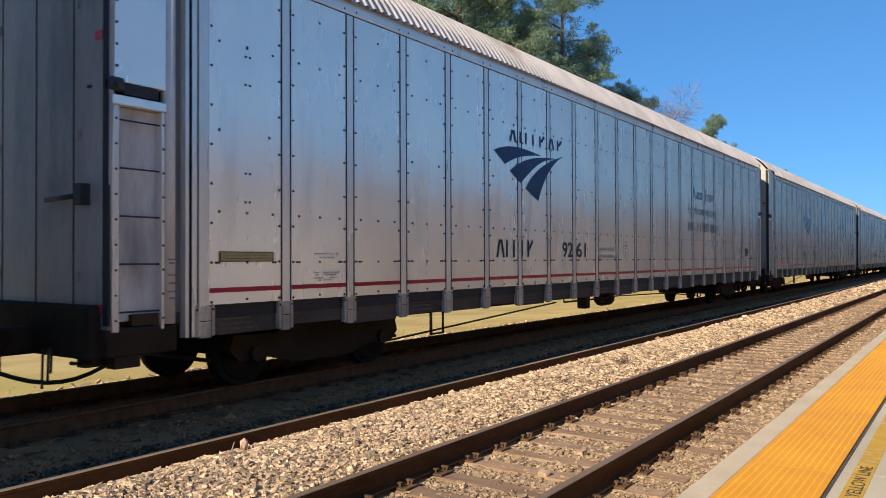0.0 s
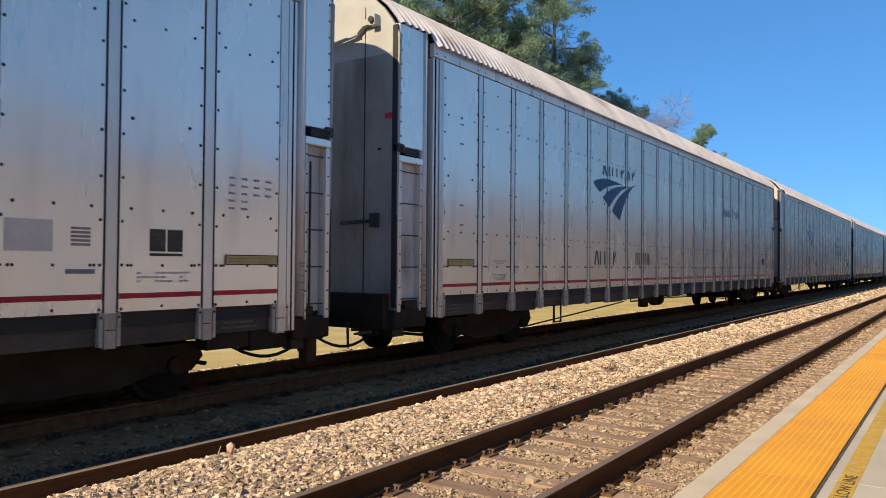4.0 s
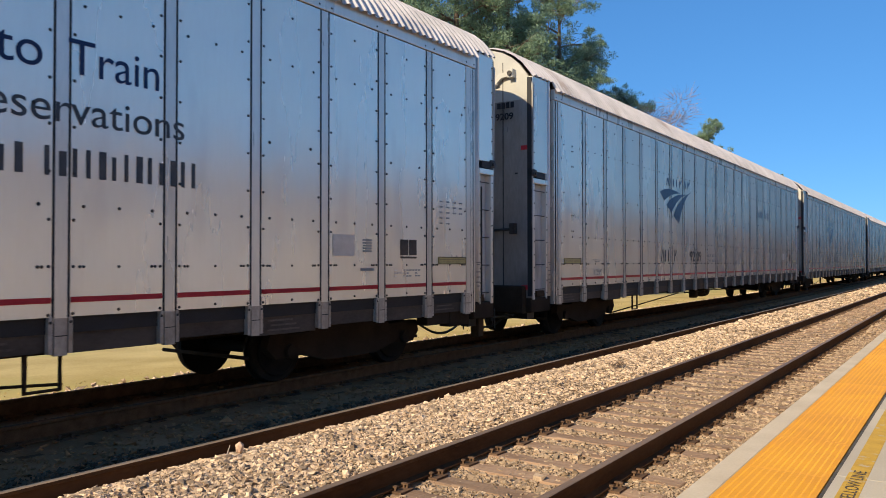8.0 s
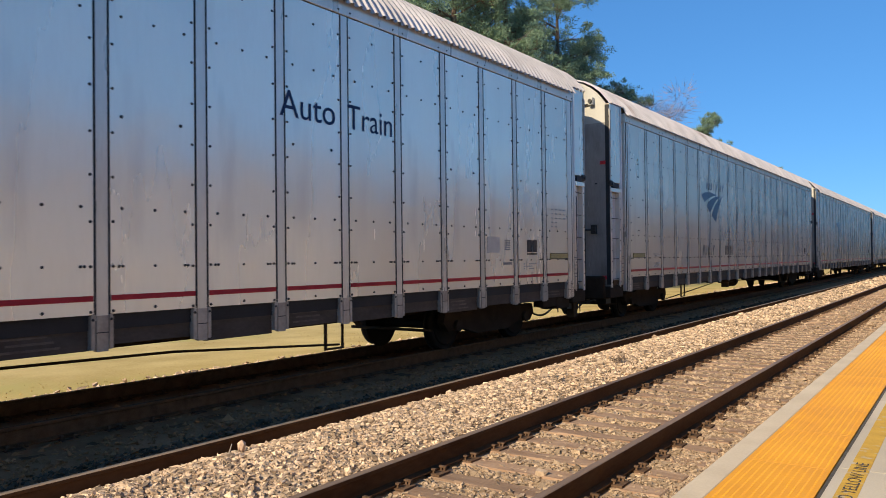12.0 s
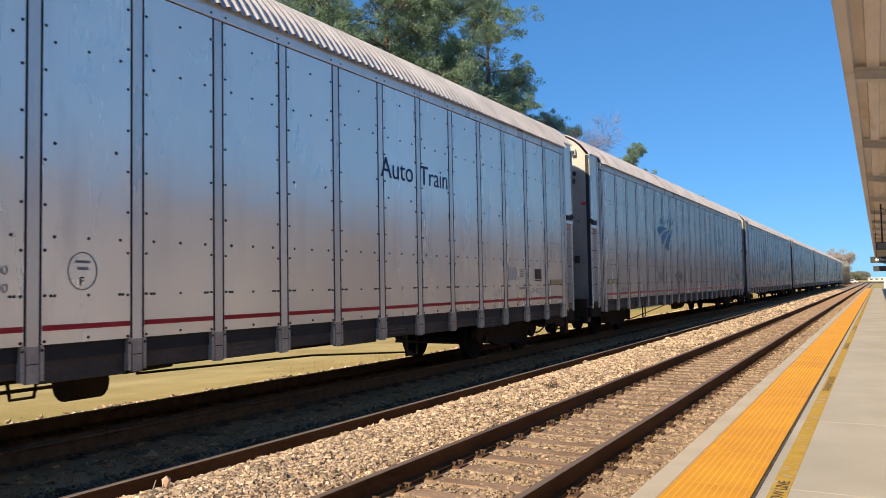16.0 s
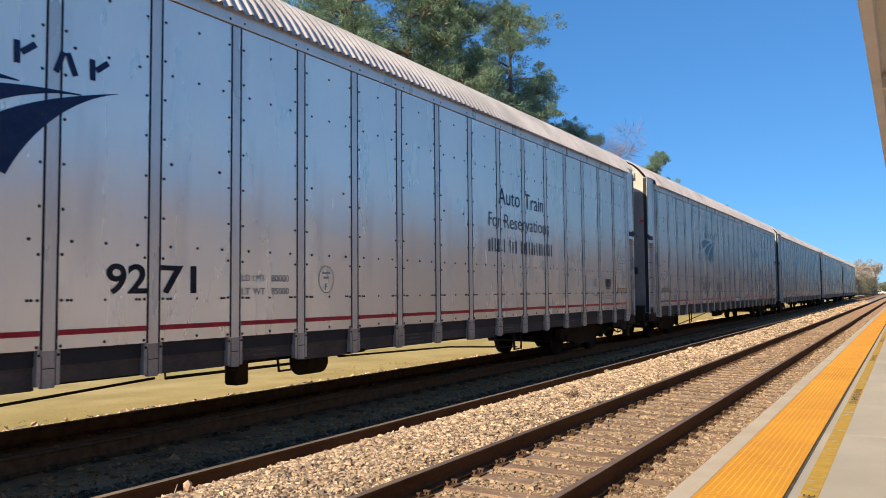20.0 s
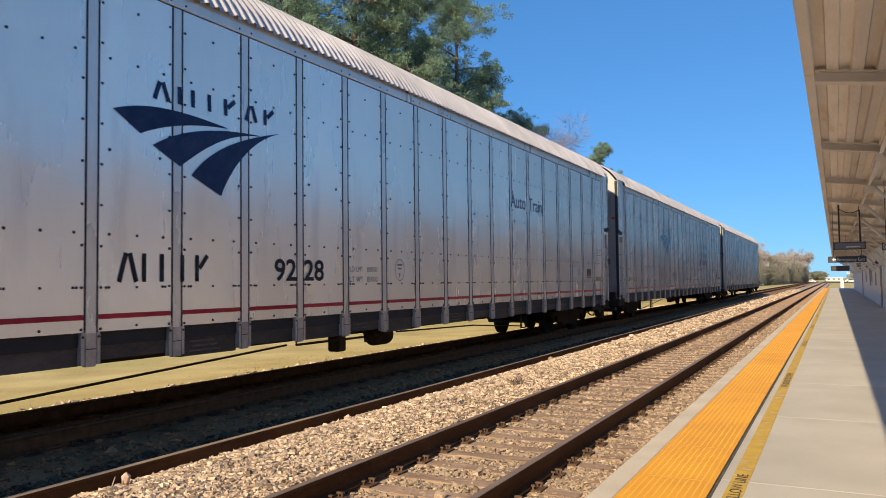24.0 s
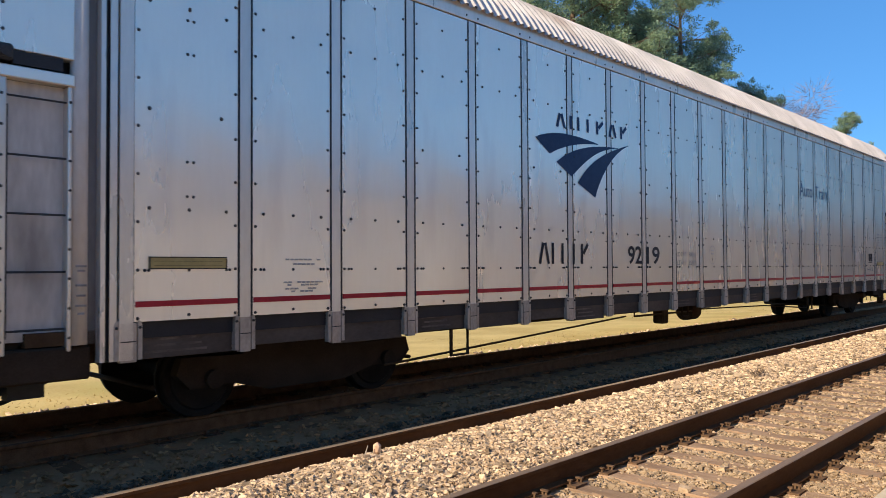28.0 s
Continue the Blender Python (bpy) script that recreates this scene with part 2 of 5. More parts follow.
SIGN = surface("sign_charcoal", (0.03, 0.03, 0.035), (0.06, 0.06, 0.065), 0.4, 0, 5)
SIGNTEXT = surface("sign_white", (0.72, 0.72, 0.72), (0.85, 0.85, 0.85), 0.5, 0, 5)
SCREEN = surface("grey_display", (0.14, 0.14, 0.15), (0.20, 0.20, 0.21), 0.3, 0, 5)
GRASS = surface("dry_grass", (0.36, 0.27, 0.105), (0.55, 0.43, 0.20), 0.95, 0, 0.6, bump=0.5, fine=25, spec=0.1, wear=((0.41, 0.35, 0.135), 0.25, 0.54))
BLADE = foliage(surface("grass_blades", (0.37, 0.275, 0.11), (0.56, 0.42, 0.19), 0.9, 0, 3, spec=0.1, island=0.25))
BARK = surface("pine_bark", (0.09, 0.06, 0.045), (0.20, 0.145, 0.11), 0.9, 0, 5, (1, 1, 0.3), 0.8, 20)
NEEDLE = foliage(surface("pine_needles", (0.130, 0.210, 0.150), (0.305, 0.420, 0.265), 0.5, 0, 0.9, bump=0, spec=0.5, island=0.35))
LEAF = foliage(surface("shrub_leaves", (0.22, 0.225, 0.165), (0.36, 0.36, 0.27), 0.8, 0, 1.2, bump=0, spec=0.3, island=0.35))
TWIG = surface("bare_twigs", (0.31, 0.265, 0.235), (0.47, 0.415, 0.375), 0.9, 0, 3, island=0.3)
REDTWIG = surface("reddish_twigs", (0.21, 0.15, 0.135), (0.33, 0.245, 0.225), 0.9, 0, 3, island=0.3)
ASPHALT = surface("asphalt", (0.04, 0.04, 0.042), (0.07, 0.07, 0.07), 0.9, 0, 3)
GLASS = surface("dark_glass", (0.02, 0.025, 0.03), (0.03, 0.035, 0.04), 0.1, 0, 2, bump=0)
CARPAINT = surface("white_car_paint", (0.70, 0.70, 0.70), (0.78, 0.78, 0.78), 0.3, 0, 3, bump=0)


# ---- shaping helpers ----
def box(bm, x0, x1, y0, y1, z0, z1, mat=0):
    vs = [bm.verts.new((x, y, z)) for x in (x0, x1) for y in (y0, y1) for z in (z0, z1)]
    for q in ((0, 1, 3, 2), (4, 6, 7, 5), (0, 4, 5, 1), (2, 3, 7, 6), (0, 2, 6, 4), (1, 5, 7, 3)):
        bm.faces.new([vs[i] for i in q]).material_index = mat


def block(x0, x1, y0, y1, z0, z1, bevel=0.0):
    bm = bmesh.new()
    box(bm, x0, x1, y0, y1, z0, z1)
    if bevel:
        bmesh.ops.bevel(bm, geom=bm.edges[:], offset=bevel, segments=1, affect="EDGES")
    return bm


def prism(bm, pts, y0, y1, mat=0, axis="y"):
    """A closed outline of (a, z) swept from y0 to y1."""
    put = (lambda a, z, y: (a, y, z)) if axis == "y" else (lambda a, z, y: (y, a, z))
    a = [bm.verts.new(put(p[0], p[1], y0)) for p in pts]
    b = [bm.verts.new(put(p[0], p[1], y1)) for p in pts]
    n = len(pts)
    for i in range(n):
        bm.faces.new((a[i], a[(i + 1) % n], b[(i + 1) % n], b[i])).material_index = mat
    bm.faces.new(a[::-1]).material_index = mat
    bm.faces.new(b).material_index = mat


def rod(bm, p, q, r, sides=8, r2=None, mat=0, caps=True):
    """A round bar from p to q."""
    p, q = Vector(p), Vector(q)
    d = (q - p).normalized()
    u = d.orthogonal().normalized()
    v = d.cross(u)
    r2 = r if r2 is None else r2
    ring = [[bm.verts.new(c + (u * math.cos(t) + v * math.sin(t)) * rad) for t in (2 * math.pi * i / sides for i in range(sides))] for c, rad in ((p, r), (q, r2))]
    for i in range(sides):
        f = bm.faces.new((ring[0][i], ring[0][(i + 1) % sides], ring[1][(i + 1) % sides], ring[1][i]))
        f.smooth, f.material_index = sides > 6, mat
    if caps:
        bm.faces.new(ring[0][::-1]).material_index = mat
        bm.faces.new(ring[1]).material_index = mat


def pipe(bm, pts, r, sides=6):
    """A bent round bar through pts, in one piece."""
    pts = [Vector(p) for p in pts]
    rings = []
    for i, p in enumerate(pts):
        d = (pts[min(i + 1, len(pts) - 1)] - pts[max(i - 1, 0)]).normalized()
        u = d.cross(Vector((0.31, 0.17, 0.93))).normalized()
        v = d.cross(u)
        rings.append([bm.verts.new(p + (u * math.cos(t) + v * math.sin(t)) * r) for t in (2 * math.pi * k / sides for k in range(sides))])
    for a, b in zip(rings, rings[1:]):
        for k in range(sides):
            bm.faces.new((a[k], a[(k + 1) % sides], b[(k + 1) % sides], b[k])).smooth = True
    bm.faces.new(rings[0][::-1])
    bm.faces.new(rings[-1])


def mesh_of(name, bm, *mats):
    bmesh.ops.recalc_face_normals(bm, faces=bm.faces[:])
    me = bpy.data.meshes.new(name)
    bm.to_mesh(me)
    bm.free()
    for m in mats:
        me.materials.append(m)
    return me


def part(name, bm, material, parent, label="", at=None):
    """One mesh object under a thing or a part."""
    mats = material if isinstance(material, (tuple, list)) else (material,)
    me = bm if isinstance(bm, bpy.types.Mesh) else mesh_of(name, bm, *mats)
    ob = new(name, me)
    ob.parent = parent
    if at is not None:
        ob.location = at
    if label:
        ob["label"] = label
    return ob


def thing(name, label, category, group="", kind="", at=(0, 0, 0)):
    ob = new(name)
    ob.location = at
    return tagged(ob, label, category, group, kind)


def solid(name, bm, material, label, category, group="", kind="", at=(0, 0, 0)):
    mats = material if isinstance(material, (tuple, list)) else (material,)
    ob = new(name, mesh_of(name, bm, *mats))
    ob.location = at
    return tagged(ob, label, category, group, kind)


def lettering(text, size, width=None, bold=0.0):
    """A flat mesh of words with the built-in font, lower left at the origin, along x, up y."""
    cu = bpy.data.curves.new("words", "FONT")
    cu.body, cu.size, cu.offset, cu.extrude = text, size, bold, 0.0
    ob = bpy.data.objects.new("words", cu)
    scene.collection.objects.link(ob)
    dg = bpy.context.evaluated_depsgraph_get()
    me = bpy.data.meshes.new_from_object(ob.evaluated_get(dg))
    bpy.data.objects.remove(ob)
    if width and len(me.vertices):
        xs = [v.co.x for v in me.vertices]
        k = width / (max(xs) - min(xs))
        x0 = min(xs)
        for v in me.vertices:
            v.co.x = (v.co.x - x0) * k
    me.materials.clear()
    return me


def on_side(me, material, y, z, x):
    """Lays a flat lettering mesh on a plane x = const that faces +x, reading towards +y."""
    me.transform(Matrix(((0, 0, 1, x), (1, 0, 0, y), (0, 1, 0, z), (0, 0, 0, 1))))
    me.materials.append(material)
    return me


# ---- ground ----
T1, T2, Z2 = -3.392, -8.65, 0.12
RA, RB, RS = -2.637, -4.147, -6.14
PLAT = 0.19


def make_ground():
    bm = bmesh.new()
    xs = [-900, -300, -120, -60, -30, -20, -14, -11.2, -10.4, -9.8, 14, 60, 300, 900]
    zs = [-0.9, -0.8, -0.7, -0.6, -0.5, -0.4, -0.22, -0.12, -0.22, -0.42, -0.42, -0.5, -0.6, -0.6]
    ys = [-400, -100, -40, -20, -10] + list(range(-5, 61, 5)) + [80, 110, 150, 250, 500, 1200, 3500]
    rnd = random.Random(3)
    grid = [[bm.verts.new((x, y, z + (rnd.uniform(-0.04, 0.04) if -60 < x < -10 else 0))) for y in ys] for x, z in zip(xs, zs)]
    for a, b in zip(grid, grid[1:]):
        for i in range(len(ys) - 1):
            bm.faces.new((a[i], b[i], b[i + 1], a[i + 1])).smooth = True
    solid("ground", bm, GRASS, "dry yellow-green winter grass beside the railway", "ground", kind="structure")
    bm = bmesh.new()
    prof = [(-1.62, -0.62), (-1.62, -0.24), (-2.0, -0.245), (-2.5, -0.236), (-2.75, -0.246), (-3.4, -0.239), (-4.05, -0.246), (-4.3, -0.205), (-4.6, -0.16), (-5.1, -0.07), (-5.5, -0.03), (-5.8, -0.09), (-6.06, -0.18), (-6.3, -0.19), (-6.3, -0.62)]
    prism(bm, prof, -30, 420)
    solid("ballast_bed", bm, FINES, "brown-grey ballast bed under the platform track", "ballast", kind="structure")
    bm = bmesh.new()
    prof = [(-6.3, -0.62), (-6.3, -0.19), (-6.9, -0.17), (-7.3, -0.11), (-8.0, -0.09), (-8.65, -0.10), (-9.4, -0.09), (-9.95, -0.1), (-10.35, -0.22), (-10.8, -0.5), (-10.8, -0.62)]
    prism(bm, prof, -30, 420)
    solid("ballast_bed_far", bm, SHADEBED, "ballast bed under the train's track, browned in colour for shade", "ballast", kind="structure")


def bed_height(x):
    pts = [(-11.0, -0.16), (-10.35, -0.2), (-9.95, -0.1), (-8.65, -0.10), (-7.3, -0.11), (-6.9, -0.17), (-6.3, -0.19), (-6.06, -0.18), (-5.8, -0.09), (-5.5, -0.03), (-5.1, -0.07), (-4.6, -0.16), (-4.3, -0.205), (-4.05, -0.246), (-3.4, -0.239), (-2.75, -0.246), (-2.5, -0.236), (-2.0, -0.245), (-1.62, -0.24)]
    return float(np.interp(x, [p[0] for p in pts], [p[1] for p in pts]))


def stone_shape(rnd):
    """The corners and faces of one broken stone, about 1 across."""
    base = [(1, 0, 0), (-1, 0, 0), (0, 1, 0), (0, -1, 0), (0, 0, 1), (0, 0, -1)]
    v = np.array(base, float) * 0.5
    v = v * (0.75 + 0.5 * rnd.random((6, 1))) + (rnd.random((6, 3)) - 0.5) * 0.56
    f = [(0, 2, 4), (2, 1, 4), (1, 3, 4), (3, 0, 4), (2, 0, 5), (1, 2, 5), (3, 1, 5), (0, 3, 5)]
    return v, np.array(f)


def chunk_shape(rnd):
    """A blocky broken stone with eight corners, about 1 across."""
    v = np.array([(x, y, z) for x in (-1, 1) for y in (-1, 1) for z in (-1, 1)], float) * 0.34
    v = v * (0.65 + 0.6 * rnd.random((8, 1))) + (rnd.random((8, 3)) - 0.5) * 0.26
    f = [(0, 1, 3), (0, 3, 2), (4, 6, 7), (4, 7, 5), (0, 4, 5), (0, 5, 1), (2, 3, 7), (2, 7, 6), (0, 2, 6), (0, 6, 4), (1, 5, 7), (1, 7, 3)]
    return v, np.array(f)


def stone_field(name, areas, shapes, rnd, material, label):
    V, Fc, n = [], [], 0
    for x0, x1, y0, y1, count, size in areas:
        for _ in range(count):
            x, y = rnd.uniform(x0, x1), rnd.uniform(y0, y1)
            if abs(x - RB) < 0.09 or abs(x - RA) < 0.09 or abs(x - RS) < 0.08 or abs(x - T2 - 0.755) < 0.09 or abs(x - T2 + 0.755) < 0.09:
                continue
            s = size * rnd.lognormal(0.0, 0.3)
            low = 0.0
            if -4.7 < x < -2.6 and abs((y - 5.18 + 0.268) % 0.537 - 0.268) < 0.135:
                if rnd.random() < 0.78:
                    continue
                low = 0.0
            if -9.95 < x < -7.35 and abs((y + 0.268) % 0.537 - 0.268) < 0.14 and rnd.random() < 0.85:
                continue
            v, f = shapes[rnd.integers(len(shapes))]
            a, b = rnd.uniform(0, 6.28), rnd.uniform(-0.9, 0.9)
            ca, sa, cb, sb = math.cos(a), math.sin(a), math.cos(b), math.sin(b)
            r = np.array(((ca, -sa * cb, sa * sb), (sa, ca * cb, -ca * sb), (0, sb, cb))) * (s * 1.2, s * 0.85, s * 0.55)
            V.append(v @ r.T + (x, y, bed_height(x) + s * rnd.uniform(0.02, 0.36) + low))
            Fc.append(f + n)
            n += len(v)
    V, Fc = np.concatenate(V), np.concatenate(Fc)
    me = bpy.data.meshes.new(name)
    me.vertices.add(len(V))
    me.vertices.foreach_set("co", V.ravel())
    me.loops.add(len(Fc) * 3)
    me.loops.foreach_set("vertex_index", Fc.ravel())
    me.polygons.add(len(Fc))
    me.polygons.foreach_set("loop_start", np.arange(0, len(Fc) * 3, 3))
    me.update()
    me.validate()
    me.shade_flat()
    me.materials.append(material)
    tagged(new(name, me), label, "ballast", kind="stuff")


def make_stones():
    rnd = np.random.default_rng(5)
    shapes = [stone_shape(rnd) for _ in range(24)]
    chunks = [chunk_shape(rnd) for _ in range(24)] + shapes[:8]
    # x0, x1, y0, y1, count, size
    heap_areas = [(-6.03, -4.3, -16, 2.5, 9000, 0.06), (-6.03, -4.3, 2.5, 9.5, 40000, 0.034), (-6.03, -4.3, 9.5, 20, 27000, 0.042), (-6.03, -4.3, 20, 45, 14000, 0.062), (-6.03, -4.3, 45, 130, 8000, 0.11)]
    track_areas = [(-4.05, -1.66, -16, 3.5, 6000, 0.055), (-4.05, -2.6, 3.5, 10, 8500, 0.034), (-2.6, -1.66, 3.5, 10, 9000, 0.026), (-4.05, -2.6, 10, 22, 8500, 0.040), (-2.6, -1.66, 10, 22, 7000, 0.034), (-4.05, -1.66, 22, 60, 6000, 0.065)]
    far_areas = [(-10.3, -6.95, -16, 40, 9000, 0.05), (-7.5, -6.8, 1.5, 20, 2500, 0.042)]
    shade_areas = [(-6.95, -6.23, 1.0, 14, 6000, 0.042), (-6.95, -6.23, 14, 40, 4500, 0.06)]
    shoulder_areas = [(-11.0, -10.3, -6, 40, 9000, 0.07), (-10.9, -10.3, 40, 130, 4000, 0.14)]
    stone_field("ballast_stones", heap_areas, chunks, rnd, STONE, "pale tan and pinkish crushed ballast stones between the tracks")
    stone_field("track_stones", track_areas, chunks, rnd, STONE2, "small brown stones between and beside the ties")
    # darker copies of the ballast stones, toned for the train's shade
    stone_field("shaded_stones", shade_areas, shapes, rnd, SHADESTONE, "ballast stones beside the loose rail, darkened in colour for shade")
    stone_field("shoulder_stones", shoulder_areas, shapes, rnd, STONE, "pale sunlit ballast stones along the grass edge")
    # these stones carry the train's brown shade in their own colour
    stone_field("oily_stones", far_areas, shapes, rnd, STONE3, "ballast stones under the train, browned in colour for shade")
    # the stones on the crest of the heap, each a piece of its own
    heap = thing("ballast_heap", "loose crushed stones on the crest of the ballast heap", "ballast", kind="structure")
    metas = []
    for k in range(8):
        v, f = chunk_shape(rnd)
        me = bpy.data.meshes.new("stone")
        me.from_pydata([tuple(p) for p in v], [], [tuple(int(i) for i in q) for q in f])
        me.materials.append(STONE)
        metas.append(me)
    for k in range(260):
        x, y = rnd.uniform(-5.95, -4.5), rnd.uniform(3.2, 9.0)
        s = 0.042 * rnd.lognormal(0, 0.22)
        ob = part("stone", metas[k % 8], STONE, heap)
        ob.matrix_basis = pose(x, y, bed_height(x) + 0.3 * s, rnd.uniform(-40, 40), rnd.uniform(-40, 40), rnd.uniform(0, 360)) @ Matrix.Diagonal((s * 1.15, s * 0.9, s * 0.65, 1))
    # one large pale stone on top
    bm = bmesh.new()
    bmesh.ops.create_icosphere(bm, subdivisions=1, radius=0.06)
    for v in bm.verts:
        v.co = Vector((v.co.x * 0.75, v.co.y * 0.8, v.co.z * 1.15)) * (0.9 + 0.25 * noise.noise(v.co * 30))
    solid("large_stone", bm, PEACH, "large pale orange stone standing on the ballast", "stone", at=(-5.6, 4.74, 0.025))
    bm = bmesh.new()
    rod(bm, (0, 0, 0), (0.015, 0.03, 0.1), 0.007, 6, 0.004)
    solid("stick", bm, TWIG, "short dry stick poking out of the ballast", "stick", at=(-5.62, 4.6, -0.03))
    bm = bmesh.new()
    r = random.Random(8)
    for _ in range(40):
        a, q = r.uniform(0, 6.3), r.uniform(0.02, 0.22)
        c = Vector((math.cos(a) * q * 0.6, math.sin(a) * q, 0))
        rod(bm, c, c + Vector((r.uniform(-0.08, 0.08), r.uniform(-0.1, 0.1), r.uniform(0.02, 0.09))), 0.006, 4, 0.002)
    solid("dry_weed", bm, BARK, "dark dry weed lying on the ballast", "weed", at=(-5.0, 12.5, -0.03))


RAIL_PROFILE = [(-0.07, -0.203), (0.07, -0.203), (0.07, -0.189), (0.012, -0.170), (0.010, -0.045), (0.036, -0.032), (0.036, -0.006), (0.028, 0.0),
                (-0.028, 0.0), (-0.036, -0.006), (-0.036, -0.032), (-0.010, -0.045), (-0.012, -0.170), (-0.07, -0.189)]


def rail_mesh(y0, y1):
    bm = bmesh.new()
    prism(bm, RAIL_PROFILE, y0, y1)
    for f in bm.faces:
        if f.normal.z > 0.5 and f.calc_center_median().z > -0.02:
            f.material_index = 1
    bmesh.ops.recalc_face_normals(bm, faces=bm.faces[:])
    for f in bm.faces:
        if f.normal.z > 0.5 and f.calc_center_median().z > -0.02:
            f.material_index = 1
    return bm


def tie_mesh(rnd, wood):
    bm = bmesh.new()
    box(bm, -1.3, 1.3, -0.115, 0.115, -0.17, 0.0)
    bmesh.ops.subdivide_edges(bm, edges=[e for e in bm.edges if abs(e.verts[0].co.x - e.verts[1].co.x) > 1], cuts=8)
    bmesh.ops.bevel(bm, geom=bm.edges[:], offset=0.012, segments=1, affect="EDGES")
    for v in bm.verts:
        v.co += Vector((0, rnd.uniform(-0.008, 0.008), rnd.uniform(-0.007, 0.004)))
    return mesh_of("tie", bm, wood)


def plate_mesh():
    bm = bmesh.new()
    box(bm, -0.17, 0.17, -0.09, 0.09, 0.0, 0.018)
    for x in (-0.125, -0.09, 0.09, 0.125):
        for y in (-0.06, 0.06):
            if (x > 0) == (y > 0) or abs(x) < 0.1:
                box(bm, x - 0.009, x + 0.009, y - 0.009, y + 0.009, 0.018, 0.052)
                box(bm, x - 0.02, x + 0.02, y - 0.015, y + 0.015, 0.045, 0.06)
    return mesh_of("tie_plate", bm, PLATE)


def make_track(label, x, ztop, phase, near_to, far_to, wood):
    track = thing("railway_track", label, "track", kind="structure", at=(x, 0, ztop))
    for side in (-0.755, 0.755):
        # under the train the rails take the dark shade tone of the ties
        part("rail", rail_mesh(-30, 420), (RAIL, RAILTOP) if wood is TIE else (SHADETIE, SHADETIE), track, at=(side, 0, 0))
    rnd = random.Random(11)
    kinds = [tie_mesh(rnd, wood) for _ in range(5)]
    plate = plate_mesh()
    anchor = bmesh.new()
    box(anchor, -0.075, 0.075, -0.012, 0.012, -0.02, 0.0)
    box(anchor, -0.085, -0.05, -0.014, 0.014, -0.02, 0.028)
    anchor = mesh_of("rail_anchor", anchor, PLATE)
    y, n = phase - 0.537 * 42, 0
    rest = bmesh.new()
    while y < far_to:
        if y < near_to:
            t = part("tie", kinds[n % 5], wood, track, at=(rnd.uniform(-0.04, 0.04), y + rnd.uniform(-0.02, 0.02), -0.221 + rnd.uniform(-0.006, 0.004)))
            t.rotation_euler = (0, 0, rnd.uniform(-0.015, 0.015))
            for side in (-0.755, 0.755):
                part("tie_plate", plate, PLATE, t, at=(side - t.location.x, 0, 0.0))
                part("rail_anchor", anchor, PLATE, t, at=(side - t.location.x, 0.15, 0.018))
        else:
            box(rest, -1.3, 1.3, y - 0.115, y + 0.115, -0.39, -0.221)
        y += 0.537
        n += 1
    if far_to > near_to:
        tagged(part("far_tie", rest, wood, track), kind="stuff")
    return track


def make_tracks():
    make_track("rusty railway track on weathered wooden ties beside the platform", T1, 0.0, 5.18, 40, 200, TIE)
    make_track("shaded railway track that carries the passing train", T2, Z2, 0.0, 30, 160, SHADETIE)
    spare = thing("spare_rail", "rusty spare rail standing loose along the ballast", "rail", at=(RS, 0, -0.012))
    for k in range(9):
        # second material paints the sunlit line along the rail top
        part("rail_length", rail_mesh(-25.0 + 24.4 * k, -25.0 + 24.4 * (k + 1) - 0.01), (RAIL, GLINTRAIL), spare, at=(0.004 * (k % 3), 0, 0))


